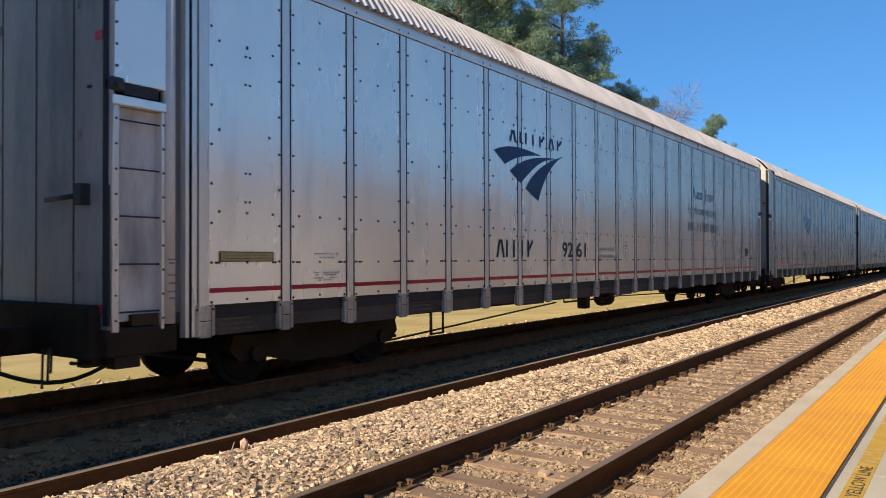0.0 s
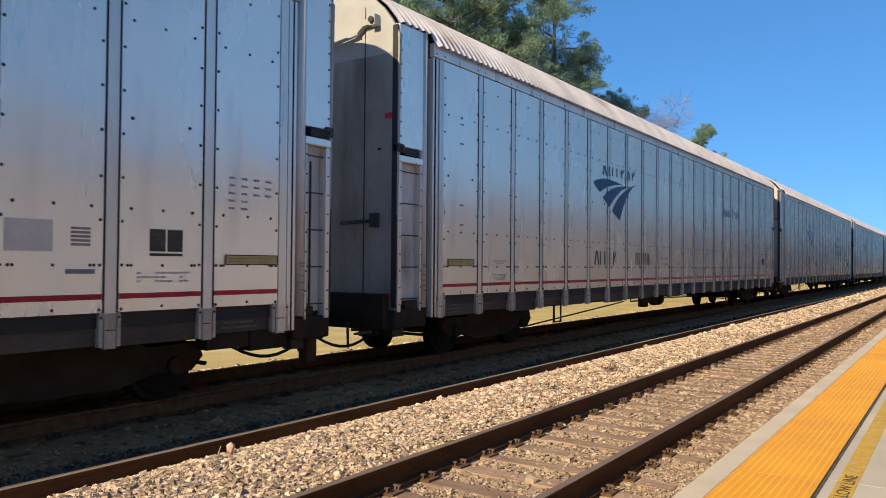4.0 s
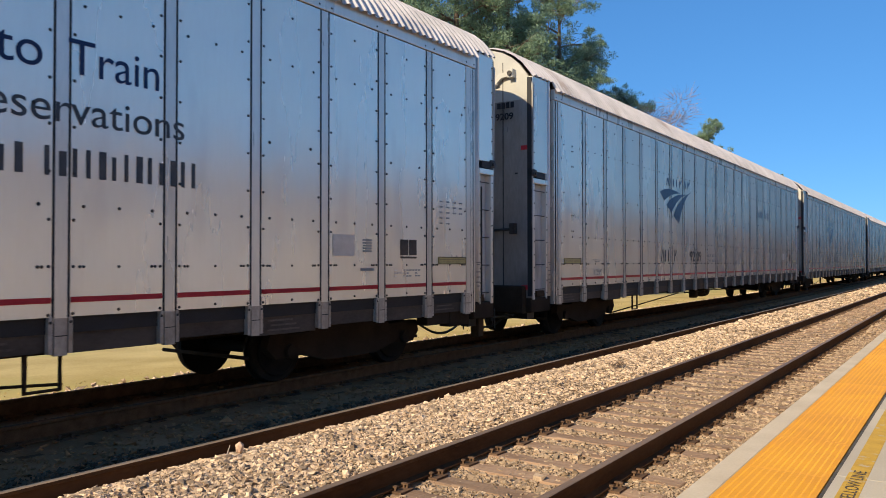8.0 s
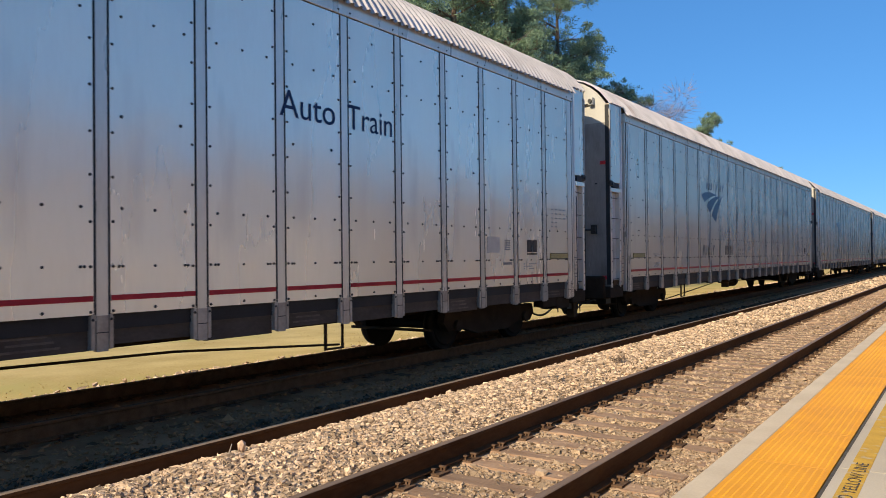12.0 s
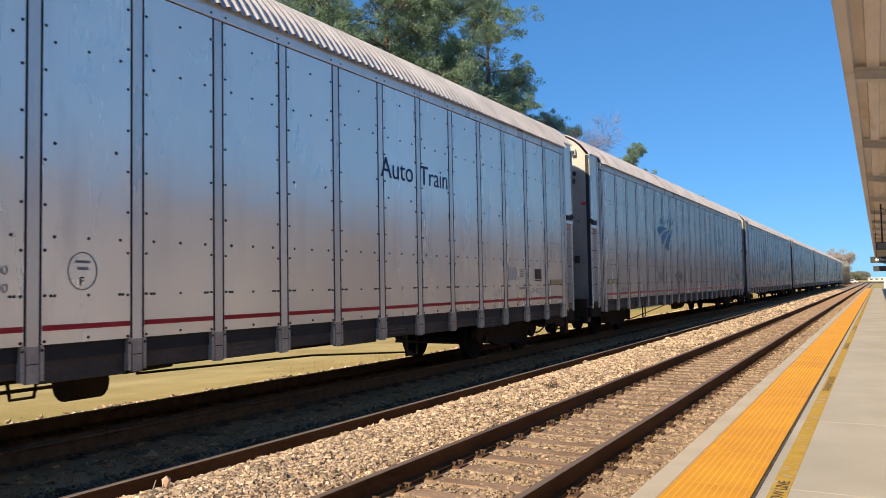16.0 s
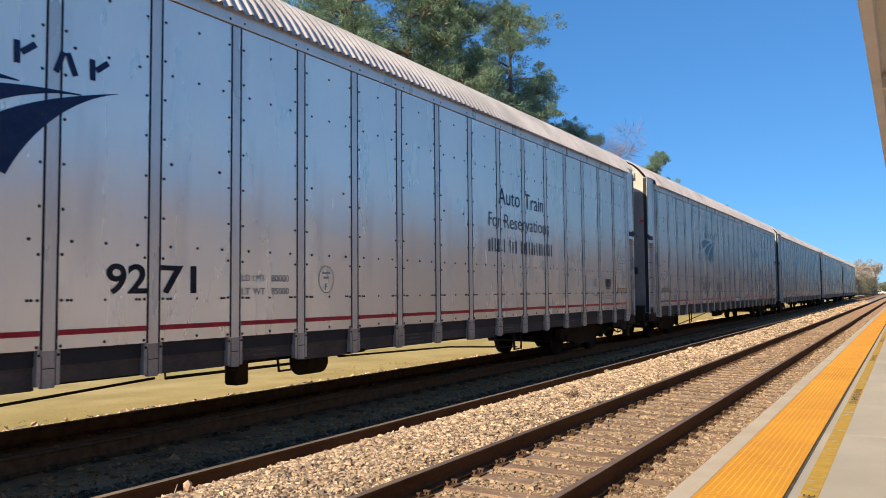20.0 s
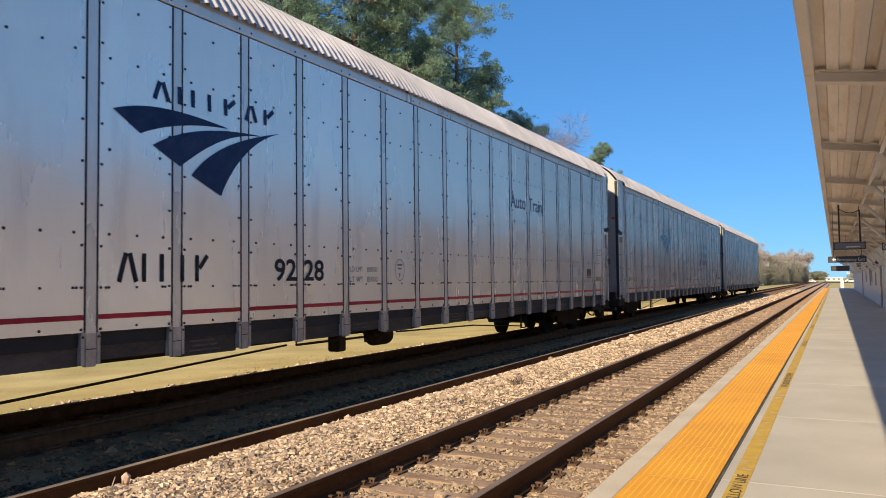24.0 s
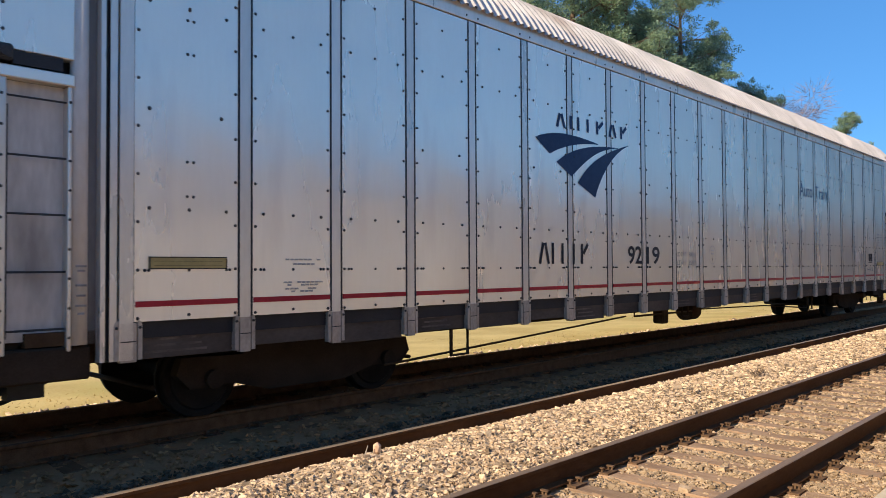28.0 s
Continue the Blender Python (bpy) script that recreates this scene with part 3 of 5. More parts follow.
# ---- platform ----
def make_platform():
    y0, y1 = -40.0, 128.0
    bm = block(-1.63, -1.44, y0, y1, -0.6, PLAT, 0.012)
    solid("platform_edge", bm, CURB, "pale concrete edge of the platform", "platform", kind="structure")
    deck = thing("platform", "pale broom-finished concrete platform slabs with joints", "platform", kind="structure")
    n = 0
    y = y0
    slab = mesh_of("slab", block(-0.822, 4.5, 0.0, 3.052, -0.3, 0.0, 0.0015), CONCRETE)
    y = 6.22 - 3.06 * 15
    while y < y1:
        part("slab", slab, CONCRETE, deck, at=(0, y, PLAT))
        y += 3.06
    bm = bmesh.new()
    box(bm, -1.44, 4.5, y0, y1, -0.6, PLAT - 0.05)
    part("sub_base", bm, CONCRETE, deck)
    bm = bmesh.new()
    box(bm, -0.85, -0.815, y0, y1, PLAT - 0.05, PLAT - 0.008)
    part("joint_strip", bm, JOINT, deck, "dark joint filler strip")
    # warning tiles with domes
    bm = bmesh.new()
    box(bm, 0.003, 0.587, 0.001, 1.2185, -0.05, 0.0)
    for i in range(11):
        for k in range(23):
            x, y = 0.045 + i * 0.05, 0.06 + k * 0.0498
            a = [bm.verts.new((x + 0.014 * math.cos(t), y + 0.014 * math.sin(t), 0.0)) for t in (0.8, 2.37, 3.94, 5.5)]
            b = [bm.verts.new((x + 0.008 * math.cos(t), y + 0.008 * math.sin(t), 0.003)) for t in (0.8, 2.37, 3.94, 5.5)]
            for j in range(4):
                bm.faces.new((a[j], a[(j + 1) % 4], b[(j + 1) % 4], b[j]))
            bm.faces.new(b)
    tile = mesh_of("tactile_tile", bm, TACTILE)
    strip = thing("tactile_strip", "bright yellow tactile warning tiles with raised domes along the edge", "tactile paving", kind="structure")
    y = 6.1 - 1.22 * 38
    while y < y1 - 1:
        part("tactile_tile", tile, TACTILE, strip, at=(-1.44, y, PLAT + 0.004))
        y += 1.22
    bm = bmesh.new()
    box(bm, -0.755, -0.625, y0, y1, PLAT - 0.01, PLAT + 0.003)
    line = solid("warning_line", bm, LINE, "worn painted yellow line along the platform", "painted line", kind="structure")
    y = 5.55
    while y < 80:
        if y > -10:
            me = lettering("STAY BEHIND YELLOW LINE", 0.12, 1.75)
            me.transform(Matrix(((0, -1, 0, -0.645), (1, 0, 0, y - 0.88), (0, 0, 1, PLAT + 0.006), (0, 0, 0, 1))))
            me.materials.append(JOINT)
            part("line_lettering", me, JOINT, line, "black painted words")
        y += 7.1


# ---- canopy and station ----
CZ = 3.85
CB = CZ - 0.11


FALL = 0.14


def tilt_down(bm):
    """The canopy falls gently from its edge inwards."""
    for v in bm.verts:
        v.co.z -= FALL * (v.co.x + 0.13)
    return bm


def make_station():
    y0, y1 = -36.0, 118.0
    bm = bmesh.new()
    # ribbed roof deck, flute by flute
    x = -0.13
    while x < 3.6:
        prism(bm, [(x, CB + 0.12), (x + 0.012, CB + 0.165), (x + 0.105, CB + 0.165), (x + 0.117, CB + 0.12), (x + 0.117, CB + 0.25), (x, CB + 0.25)], y0, y1)
        prism(bm, [(x + 0.118, CB + 0.12), (x + 0.224, CB + 0.12), (x + 0.224, CB + 0.25), (x + 0.118, CB + 0.25)], y0, y1)
        x += 0.225
    solid("ceiling", tilt_down(bm), DECK, "ribbed tan metal deck of the platform canopy", "canopy", kind="structure")
    canopy = thing("canopy", "tan steel platform canopy with beams and white columns", "canopy", kind="structure")
    y = 8.72 - 4.65 * 9
    k = 0
    fas = mesh_of("fascia", block(-0.225, -0.13, 0.006, 4.644, CZ - 0.02, CZ + 0.34, 0.006), TAN)
    beam = bmesh.new()
    prism(beam, [(-0.075, 0), (0.075, 0), (0.075, 0.012), (0.01, 0.016), (0.01, 0.104), (0.075, 0.108), (0.075, 0.12), (-0.075, 0.12), (-0.075, 0.108), (-0.01, 0.104), (-0.01, 0.016), (-0.075, 0.012)], -0.12, 3.85, axis="x")
    beam = mesh_of("beam", tilt_down(beam), TAN)
    low = CB - FALL * 2.38
    colm = mesh_of("column", block(-0.17, 0.17, -0.17, 0.17, 0.0, low - PLAT - 0.005, 0.015), WHITE)
    base = mesh_of("column_base", block(-0.21, 0.21, -0.21, 0.21, 0.0, 0.12, 0.02), WHITE)
    br = bmesh.new()
    rod(br, (-1.52, 0, CB - 0.12 - PLAT), (-0.12, 0, CB - 1.58 - PLAT), 0.04, 8)
    brace = mesh_of("knee_brace", br, WHITE)
    gus = mesh_of("gusset", block(-1.64, -1.42, -0.008, 0.008, CB - 0.24 - PLAT, CB - 0.105 - PLAT), TAN)
    while y < y1 - 5:
        part("fascia_panel", fas, TAN, canopy, at=(0, y, 0))
        part("beam", beam, TAN, canopy, at=(0, y, CB))
        if y < 42:
            c = part("column", colm, WHITE, canopy, at=(2.25, y, PLAT))
            part("column_base", base, WHITE, c)
            part("knee_brace", brace, WHITE, c)
            part("gusset", gus, TAN, c)
        else:
            b = part("knee_brace", brace, WHITE, canopy, at=(2.25, y, PLAT))
            part("gusset", gus, TAN, b)
        y += 4.65
        k += 1
    for x in (0.68, 2.25):
        g = bmesh.new()
        top = CB - FALL * (x + 0.13) + 0.115
        prism(g, [(x - 0.025, top - 0.13), (x + 0.025, top - 0.13), (x + 0.025, top - 0.122), (x + 0.006, top - 0.12), (x + 0.006, top), (x - 0.006, top), (x - 0.006, top - 0.12), (x - 0.025, top - 0.122)], y0, y1)
        part("girder", g, TAN if x < 1 else WHITE, canopy)
    # station building behind the columns
    bm = bmesh.new()
    box(bm, 2.12, 4.6, 43.4, 110, PLAT - 0.2, CB - 0.36)
    box(bm, 4.3, 4.6, 19.0, 43.4, PLAT - 0.2, CB - 0.50)
    wall = solid("wall_east", bm, WHITE, "white painted station wall in the shade of the canopy", "wall", kind="structure")
    # out of view: pale floor and wall added to reflect light onto the cars
    bm = bmesh.new()
    box(bm, 4.51, 40.0, -60, 110, -0.65, PLAT - 0.02)
    solid("forecourt", bm, PALE, "unseen pale floor added to bounce light onto the train", "pavement", kind="structure")
    bm = bmesh.new()
    box(bm, 13.0, 13.3, -60, 110, PLAT - 0.4, 5.2)
    solid("wall_near", bm, RENDER, "unseen pale wall added as a reflector facing the train", "wall", kind="structure")
    for y0, y1, z0, z1, name in ((44.6, 45.6, 0.0, 2.15, "door"), (58.0, 59.3, 0.95, 2.15, "window"), (74.0, 75.0, 0.0, 2.15, "door")):
        f = part(name + "_frame", block(2.075, 2.125, y0, y1, PLAT + z0, PLAT + z1, 0.01), GREYPATCH, wall, "grey frame")
        part("pane", block(2.065, 2.08, y0 + 0.07, y1 - 0.07, PLAT + z0 + 0.07, PLAT + z1 - 0.07), GLASS, f, "dark glass")
    f = part("door_frame", block(2.75, 3.75, 43.35, 43.405, PLAT, PLAT + 2.15, 0.01), SIGN, wall, "dark frame")
    part("pane", block(2.82, 3.68, 43.335, 43.36, PLAT + 0.07, PLAT + 2.08), GLASS, f, "dark glass")
    for y, z in ((50.6, 1.35), (56.0, 1.5), (66.0, 1.45)):
        part("notice_board", block(2.07, 2.12, y, y + 0.7, z - 0.1, z + 0.65, 0.01), GREYPATCH, wall, "grey notice board")
    for y in (47.5, 51.0, 62.0, 79.0):
        lampb = part("wall_lamp", block(1.98, 2.12, y - 0.12, y + 0.12, 2.45, 2.62, 0.02), SIGN, wall, "small dark wall lamp")
        part("lamp_lens", block(1.985, 2.11, y - 0.1, y + 0.1, 2.40, 2.45, 0.01), SIGNTEXT, lampb, "white lens")


def hanging_sign(y, x0, x1, z, text, rod_top, h=0.28, arrow=True, r=0.005):
    s = thing("hanging_sign", "long dark hanging platform sign with white words", "sign", "platform signs", at=(0, y, 0))
    part("board", block(x0, x1, -0.05, 0.05, z, z + h, 0.01), SIGN, s)
    for x in (x0 + 0.15, x1 - 0.13):
        bm = bmesh.new()
        rod(bm, (x, 0, z + h), (x, 0, rod_top - FALL * (x + 0.13)), r, 8)
        part("hanger", bm, SIGN, s, "thin dark hanger rod")
    if text:
        me = lettering(text, h * 0.72, (x1 - x0) * 0.72)
        me.transform(Matrix(((1, 0, 0, x0 + (x1 - x0) * 0.24), (0, 0, -1, -0.055), (0, 1, 0, z + h * 0.25), (0, 0, 0, 1))))
        me.materials.append(SIGNTEXT)
        part("sign_lettering", me, SIGNTEXT, s, "white words")
    if arrow:
        bm = bmesh.new()
        c, w = x0 + 0.16, h * 0.3
        vs = [bm.verts.new((c + a * w, -0.056, z + h / 2 + b * w)) for a, b in ((-1, 0), (0, 0.9), (0, 0.35), (1, 0.35), (1, -0.35), (0, -0.35), (0, -0.9))]
        bm.faces.new(vs)
        part("arrow", bm, SIGNTEXT, s, "white arrow")
    return s


def make_signs():
    hanging_sign(25.0, -0.17, 0.82, 2.16, "Emergency Exit", CZ - 0.05, 0.18)
    s = hanging_sign(24.0, -0.01, 0.78, 2.50, "", CZ - 0.05, 0.21, False, 0.022)
    bm = bmesh.new()
    pipe(bm, [(0.14 + 0.51 * k / 8, -0.03, CZ - 0.20 - 0.10 * math.sin(math.pi * k / 8) - 0.06 * k / 8) for k in range(9)], 0.012)
    part("cable", bm, SIGN, s, "dark slack cable between the hangers")
    part("screen", block(0.02, 0.75, -0.056, -0.05, 2.53, 2.68), SCREEN, s, "grey unlit display")
    bm = bmesh.new()
    for k in range(7):
        box(bm, 0.30 + 0.05 * k, 0.335 + 0.05 * k, -0.06, -0.056, 2.56, 2.585)
    part("screen_bars", bm, SIGNTEXT, s, "white bars of unreadable words")
    s = hanging_sign(40.0, -0.17, 0.61, 2.03, "", CZ - 0.05, 0.24, False)
    part("red_line", block(0.1, 0.4, -0.056, -0.05, 2.13, 2.155), RED, s, "dull red line of words")
    for y, x, z in ((18.0, 0.95, 2.35), (40.0, 0.98, 2.30), (33.0, 0.93, 2.50)):
        s = thing("letter_sign", "small square charcoal sign with a white letter in a ring", "sign", "platform signs", at=(x, y, z))
        part("board", block(-0.08, 0.08, -0.02, 0.02, -0.08, 0.08, 0.006), SIGN, s)
        bm = bmesh.new()
        n = 20
        for i in range(n):
            a, b = 2 * math.pi * i / n, 2 * math.pi * (i + 1) / n
            bm.faces.new([bm.verts.new((r * math.cos(t), -0.035, r * math.sin(t))) for r, t in ((0.066, a), (0.066, b), (0.054, b), (0.054, a))])
        part("ring", bm, SIGNTEXT, s, "white ring")
        me = lettering("H", 0.094, None, 0.003)
        me.transform(Matrix(((1, 0, 0, -0.034), (0, 0, -1, -0.036), (0, 1, 0, -0.033), (0, 0, 0, 1))))
        me.materials.append(SIGNTEXT)
        part("sign_letter", me, SIGNTEXT, s, "white letter")
        bm = bmesh.new()
        rod(bm, (0, 0, 0.078), (0, 0, CZ - FALL * (x + 0.13) - z + 0.05), 0.006, 8)
        part("hanger", bm, SIGN, s)


# ---- the train ----
BODY, PITCH, SX = 28.56, 30.02, 1.515
RIB0, RSTEP, NP = 2.37, 1.203, 22


def posts():
    return [1.07] + [RIB0 + RSTEP * k for k in range(21)] + [27.63]


ROOFLINE = [(1.565, 5.20), (1.545, 5.235), (1.40, 5.47), (1.22, 5.69), (1.03, 5.85), (0.80, 5.98), (0.54, 6.06), (0.27, 6.10), (0.0, 6.11)]


def bolt(bm, y, z, x, r=0.018, mat=1):
    a = [bm.verts.new((x, y + r * 1.05 * math.cos(t), z + r * math.sin(t))) for t in (0, 1.05, 2.09, 3.14, 4.19, 5.24)]
    b = [bm.verts.new((x + 0.012, y + 0.7 * r * math.cos(t), z + 0.7 * r * math.sin(t))) for t in (0, 1.05, 2.09, 3.14, 4.19, 5.24)]
    for i in range(6):
        bm.faces.new((a[i], a[(i + 1) % 6], b[(i + 1) % 6], b[i])).material_index = mat
    bm.faces.new(b).material_index = mat


def panel_mesh(w, kind, seed):
    """One side panel, y from 0 to w, with its bolts and red line."""
    rnd = random.Random(seed)
    bm = bmesh.new()
    n = 6
    z0, z1 = 1.11, 5.03
    # a sheet with a slight bulge
    cols = [[bm.verts.new((SX - 0.012 + 0.005 * math.sin(math.pi * i / n) * (0.6 + 0.4 * noise.noise((i * 0.7, k * 0.8, seed))), w * i / n, z0 + (z1 - z0) * k / 8)) for k in range(9)] for i in range(n + 1)]
    for a, b in zip(cols, cols[1:]):
        for k in range(8):
            bm.faces.new((a[k], b[k], b[k + 1], a[k + 1])).smooth = True
    box(bm, SX - 0.012, SX - 0.001, 0.012, w - 0.012, 1.245, 1.30, 2)
    x = SX - 0.010
    for k in range(9):
        z = 1.14 + k * 0.452
        bolt(bm, 0.035, z, x)
        bolt(bm, w - 0.035, z + rnd.uniform(-0.012, 0.012), x)
    for y in (w * 0.13, w * 0.5, w * 0.87):
        bolt(bm, y, 2.18, x + 0.003, 0.019)
        if kind:
            bolt(bm, y, 4.155, x + 0.003, 0.018)
    for y in (0.10, 0.14, w * 0.5, w - 0.14, w - 0.10):
        bolt(bm, y, 1.59, x + 0.003, 0.017)
    bolt(bm, w * 0.5, 1.155, x + 0.002, 0.018)
    if kind != 3:
        for y in (w * 0.13, w * 0.82):
            bolt(bm, y, 3.125, x + 0.003, 0.021)
    if kind in (1, 3):
        bolt(bm, w * 0.5, 4.77, x + 0.003, 0.018)
    if kind == 2:
        for z in (2.31, 2.65, 3.715, 4.05):
            bolt(bm, w * 0.48, z, x + 0.003, 0.017)
            bolt(bm, w * 0.54, z, x + 0.003, 0.017)
        bolt(bm, w * 0.5, 4.17, x + 0.003, 0.017)
    return mesh_of("side_panel", bm, SILVER, BOLT, RED)


def rib_mesh(w):
    bm = bmesh.new()
    prism(bm, [(SX - 0.035, -w / 2), (SX - 0.012, -w / 2), (SX - 0.008, -w / 2 + 0.006), (SX - 0.008, w / 2 - 0.006), (SX - 0.012, w / 2), (SX - 0.035, w / 2)], 1.05, 5.03)
    for v in bm.verts:
        v.co = Vector((v.co.x, v.co.z, v.co.y))
    for d in (-1, 1):
        a, b = sorted((d * (w / 2 - 0.002), d * (w / 2 + 0.020)))
        box(bm, SX - 0.06, SX - 0.006, a, b, 1.11, 5.035, 1)
    return mesh_of("rib", bm, RIB, SEAM)


def foot_mesh(w):
    """The lower end of a post, with an angle iron on either side."""
    bm = bmesh.new()
    box(bm, SX - 0.06, SX - 0.004, -w / 2 + 0.004, w / 2 - 0.004, 0.74, 1.10)
    for s in (-1, 1):
        a, b = s * (w / 2 + 0.010), s * (w / 2 + 0.052)
        prism(bm, [(b, 0.76), (b, 1.08), (b - s * 0.012, 1.115), (a, 1.13), (a, 0.76)], SX - 0.07, SX - 0.007, axis="x")
        lo, hi = sorted((s * (w / 2 - 0.004), a))
        box(bm, SX - 0.06, SX - 0.03, lo, hi, 0.76, 1.12, 1)
        bolt(bm, s * (w / 2 + 0.031), 1.06, SX - 0.007, 0.016)
    box(bm, SX - 0.004, SX - 0.001, -w / 2 + 0.004, w / 2 - 0.004, 0.925, 0.935, 1)
    return mesh_of("post_foot", bm, FOOT, BOLT)


def roof_mesh():
    """Corrugated arch; over the two end bays its eave is cut higher and lies further in."""
    bm = bmesh.new()
    pitch = 0.177
    n = int(BODY / pitch)
    line = ROOFLINE + [(-x, z) for x, z in ROOFLINE[-2::-1]]
    short = [(max(-1.455, min(1.455, x)), max(5.38, z)) for x, z in line]
    wave = ((0.0, 0.0), (0.26, 0.0), (0.38, 0.026), (0.50, 0.050), (0.68, 0.050), (0.84, 0.022))
    rows = []
    for i in range(n * 6 + 1):
        y = BODY * (i // 6 + wave[i % 6][0]) / n
        h = wave[i % 6][1]
        outline = short if y < 0.87 or y > BODY - 0.74 else line
        rows.append([bm.verts.new((x * (1 + h * 0.75), min(y, BODY), z + h * (0.4 + 0.6 * (1 - abs(x) / 1.55)))) for x, z in outline])
    for a, b in zip(rows, rows[1:]):
        for k in range(len(line) - 1):
            bm.faces.new((a[k], a[k + 1], b[k + 1], b[k]))
    return mesh_of("roof", bm, ROOF)


def end_mesh():
    """The end door face, in the plane y = 0, facing -y."""
    bm = bmesh.new()
    top = [(x * 0.955, z - 0.03) for x, z in ROOFLINE if z > 5.2]
    outline = [(-1.42, 0.80), (1.42, 0.80)] + top + [(-x, z) for x, z in top[-2::-1]]
    prism(bm, outline, -0.02, 0.03)
    for x in (-0.78, 0.0, 0.78):
        box(bm, x - 0.009, x + 0.009, -0.026, -0.019, 0.9, 5.85 - abs(x) * 0.15, 1)
    for z in (1.4, 2.9, 4.3):
        for x in (-0.86, 0.86):
            box(bm, x - 0.03, x + 0.03, -0.04, -0.021, z, z + 0.10, 0)
    box(bm, 1.06, 1.12, -0.035, -0.019, 3.42, 3.45, 1)
    return mesh_of("end_door", bm, SHADEDEND, SEAM)


def bay_parts(car, y0, d, wide):
    """The corner bay with its ladder, set back between the car end at y0 and the corner post; d: +1 or -1 along the car; wide: its width up to the post."""
    def span(a, b):
        return (y0 + a, y0 + b) if d > 0 else (y0 - b, y0 - a)
    face = SX - 0.065
    c = wide - 0.155
    a, b = span(0.045, c - 0.06)
    bm = block(1.30, face, a, b, 3.46, 5.39, 0.008)
    for k in range(8):
        bolt(bm, y0 + d * 0.09, 3.62 + 0.225 * k, face - 0.001, 0.017)
    part("corner_plate", bm, (SILVER, BOLT), car)
    a, b = span(0.0, 0.03)
    part("edge_angle", block(1.34, face - 0.01, a, b, 0.95, 5.36, 0.005), SEAM, car, "thin dark edge angle")
    bm = bmesh.new()
    rod(bm, (face - 0.055, y0 + d * c, 0.93), (face - 0.055, y0 + d * c, 5.38), 0.078, 20)
    part("corner_tube", bm, BAYPAINT, car, "rounded pale corner column")
    a, b = span(0.17, c - 0.16)
    part("vent_slot", block(1.36, face + 0.006, a, b, 3.34, 3.45), SEAM, car, "black slot opening")
    a, b = span(0.0, 0.17)
    bm = block(1.36, face + 0.03, a, b, 3.36, 3.50, 0.02)
    rod(bm, (face + 0.03, y0 + d * 0.09, 3.42), (face + 0.06, y0 + d * 0.09, 3.42), 0.035, 10)
    part("latch", bm, BOLT, car, "dark latch block")
    a, b = span(0.045, c - 0.06)
    part("bay_lintel", block(1.33, face + 0.015, a, b, 3.22, 3.325, 0.01), SILVER, car)
    a, b = span(0.13, c - 0.11)
    back = part("ladder_bay", block(1.24, 1.33, a, b, 0.98, 3.22), BAYPAINT, car, "recessed pale ladder bay")
    for k in range(5):
        bm = bmesh.new()
        rod(bm, (1.40, a, 1.08 + 0.50 * k), (1.40, b, 1.08 + 0.50 * k), 0.010, 6)
        part("rung", bm, BOLT, back, "thin dark ladder rung")
    e, f = span(0.13, 0.145) if d > 0 else span(c - 0.22, c - 0.205)
    part("ladder_rail", block(1.385, 1.415, e, f, 1.02, 3.0), BOLT, back, "thin dark ladder rail")
    for s, e in ((0.045, 0.125), (c - 0.11, c - 0.075)):
        a, b = span(s, e)
        bm = block(1.30, face, a, b, 0.88, 3.22, 0.008)
        m = (a + b) / 2
        for k in range(9):
            bolt(bm, m, 1.0 + 0.26 * k, face - 0.001, 0.015)
        part("stile", bm, (RIB, BOLT), car)
    # sheet added across the open slot, coloured like the shade inside it
    a, b = span(c + 0.07, wide)
    part("corner_web", block(1.25, face - 0.05, a, b, 0.93, 5.36), GAPSHADE, car, "added sheet in the slot, grey as the slot's shade")
    bm = bmesh.new()
    for z, w in ((1.62, 0.09), (1.58, 0.06), (1.45, 0.09), (1.36, 0.08), (1.27, 0.09), (1.20, 0.06)):
        p, q = span(c - w / 2, c + w / 2)
        box(bm, face, face + 0.0255, p, q, z, z + 0.018)
    tagged(part("small_print", bm, GREYINK, car, "rows of unreadable small print"), kind="stuff")
    a, b = span(0.0, wide - 0.05)
    bm = block(1.15, face - 0.02, a, b, 0.62, 0.92, 0.02)
    part("end_sill", bm, BOGIE, car, "dark end sill")


WHEELSETS = []


def wheelset_mesh():
    bm = bmesh.new()
    R = 0.43
    for s in (-1, 1):
        c = s * 0.755
        rod(bm, (c - 0.065, 0, 0), (c + 0.065, 0, 0), R, 32)
        rod(bm, (c - s * 0.095, 0, 0), (c - s * 0.065, 0, 0), R + 0.026, 32)
        rod(bm, (c + s * 0.065, 0, 0), (c + s * 0.085, 0, 0), R - 0.07, 24, R - 0.09)
        rod(bm, (c + s * 0.085, 0, 0), (c + s * 0.13, 0, 0), 0.11, 16)
        for k in range(3):
            a = 2.094 * k
            p = Vector((c + s * 0.13, 0.055 * math.cos(a), 0.055 * math.sin(a)))
            rod(bm, p, p + Vector((s * 0.02, 0, 0)), 0.016, 6)
    rod(bm, (-0.95, 0, 0), (0.95, 0, 0), 0.08, 16)
    return mesh_of("wheelset", bm, WHEEL)


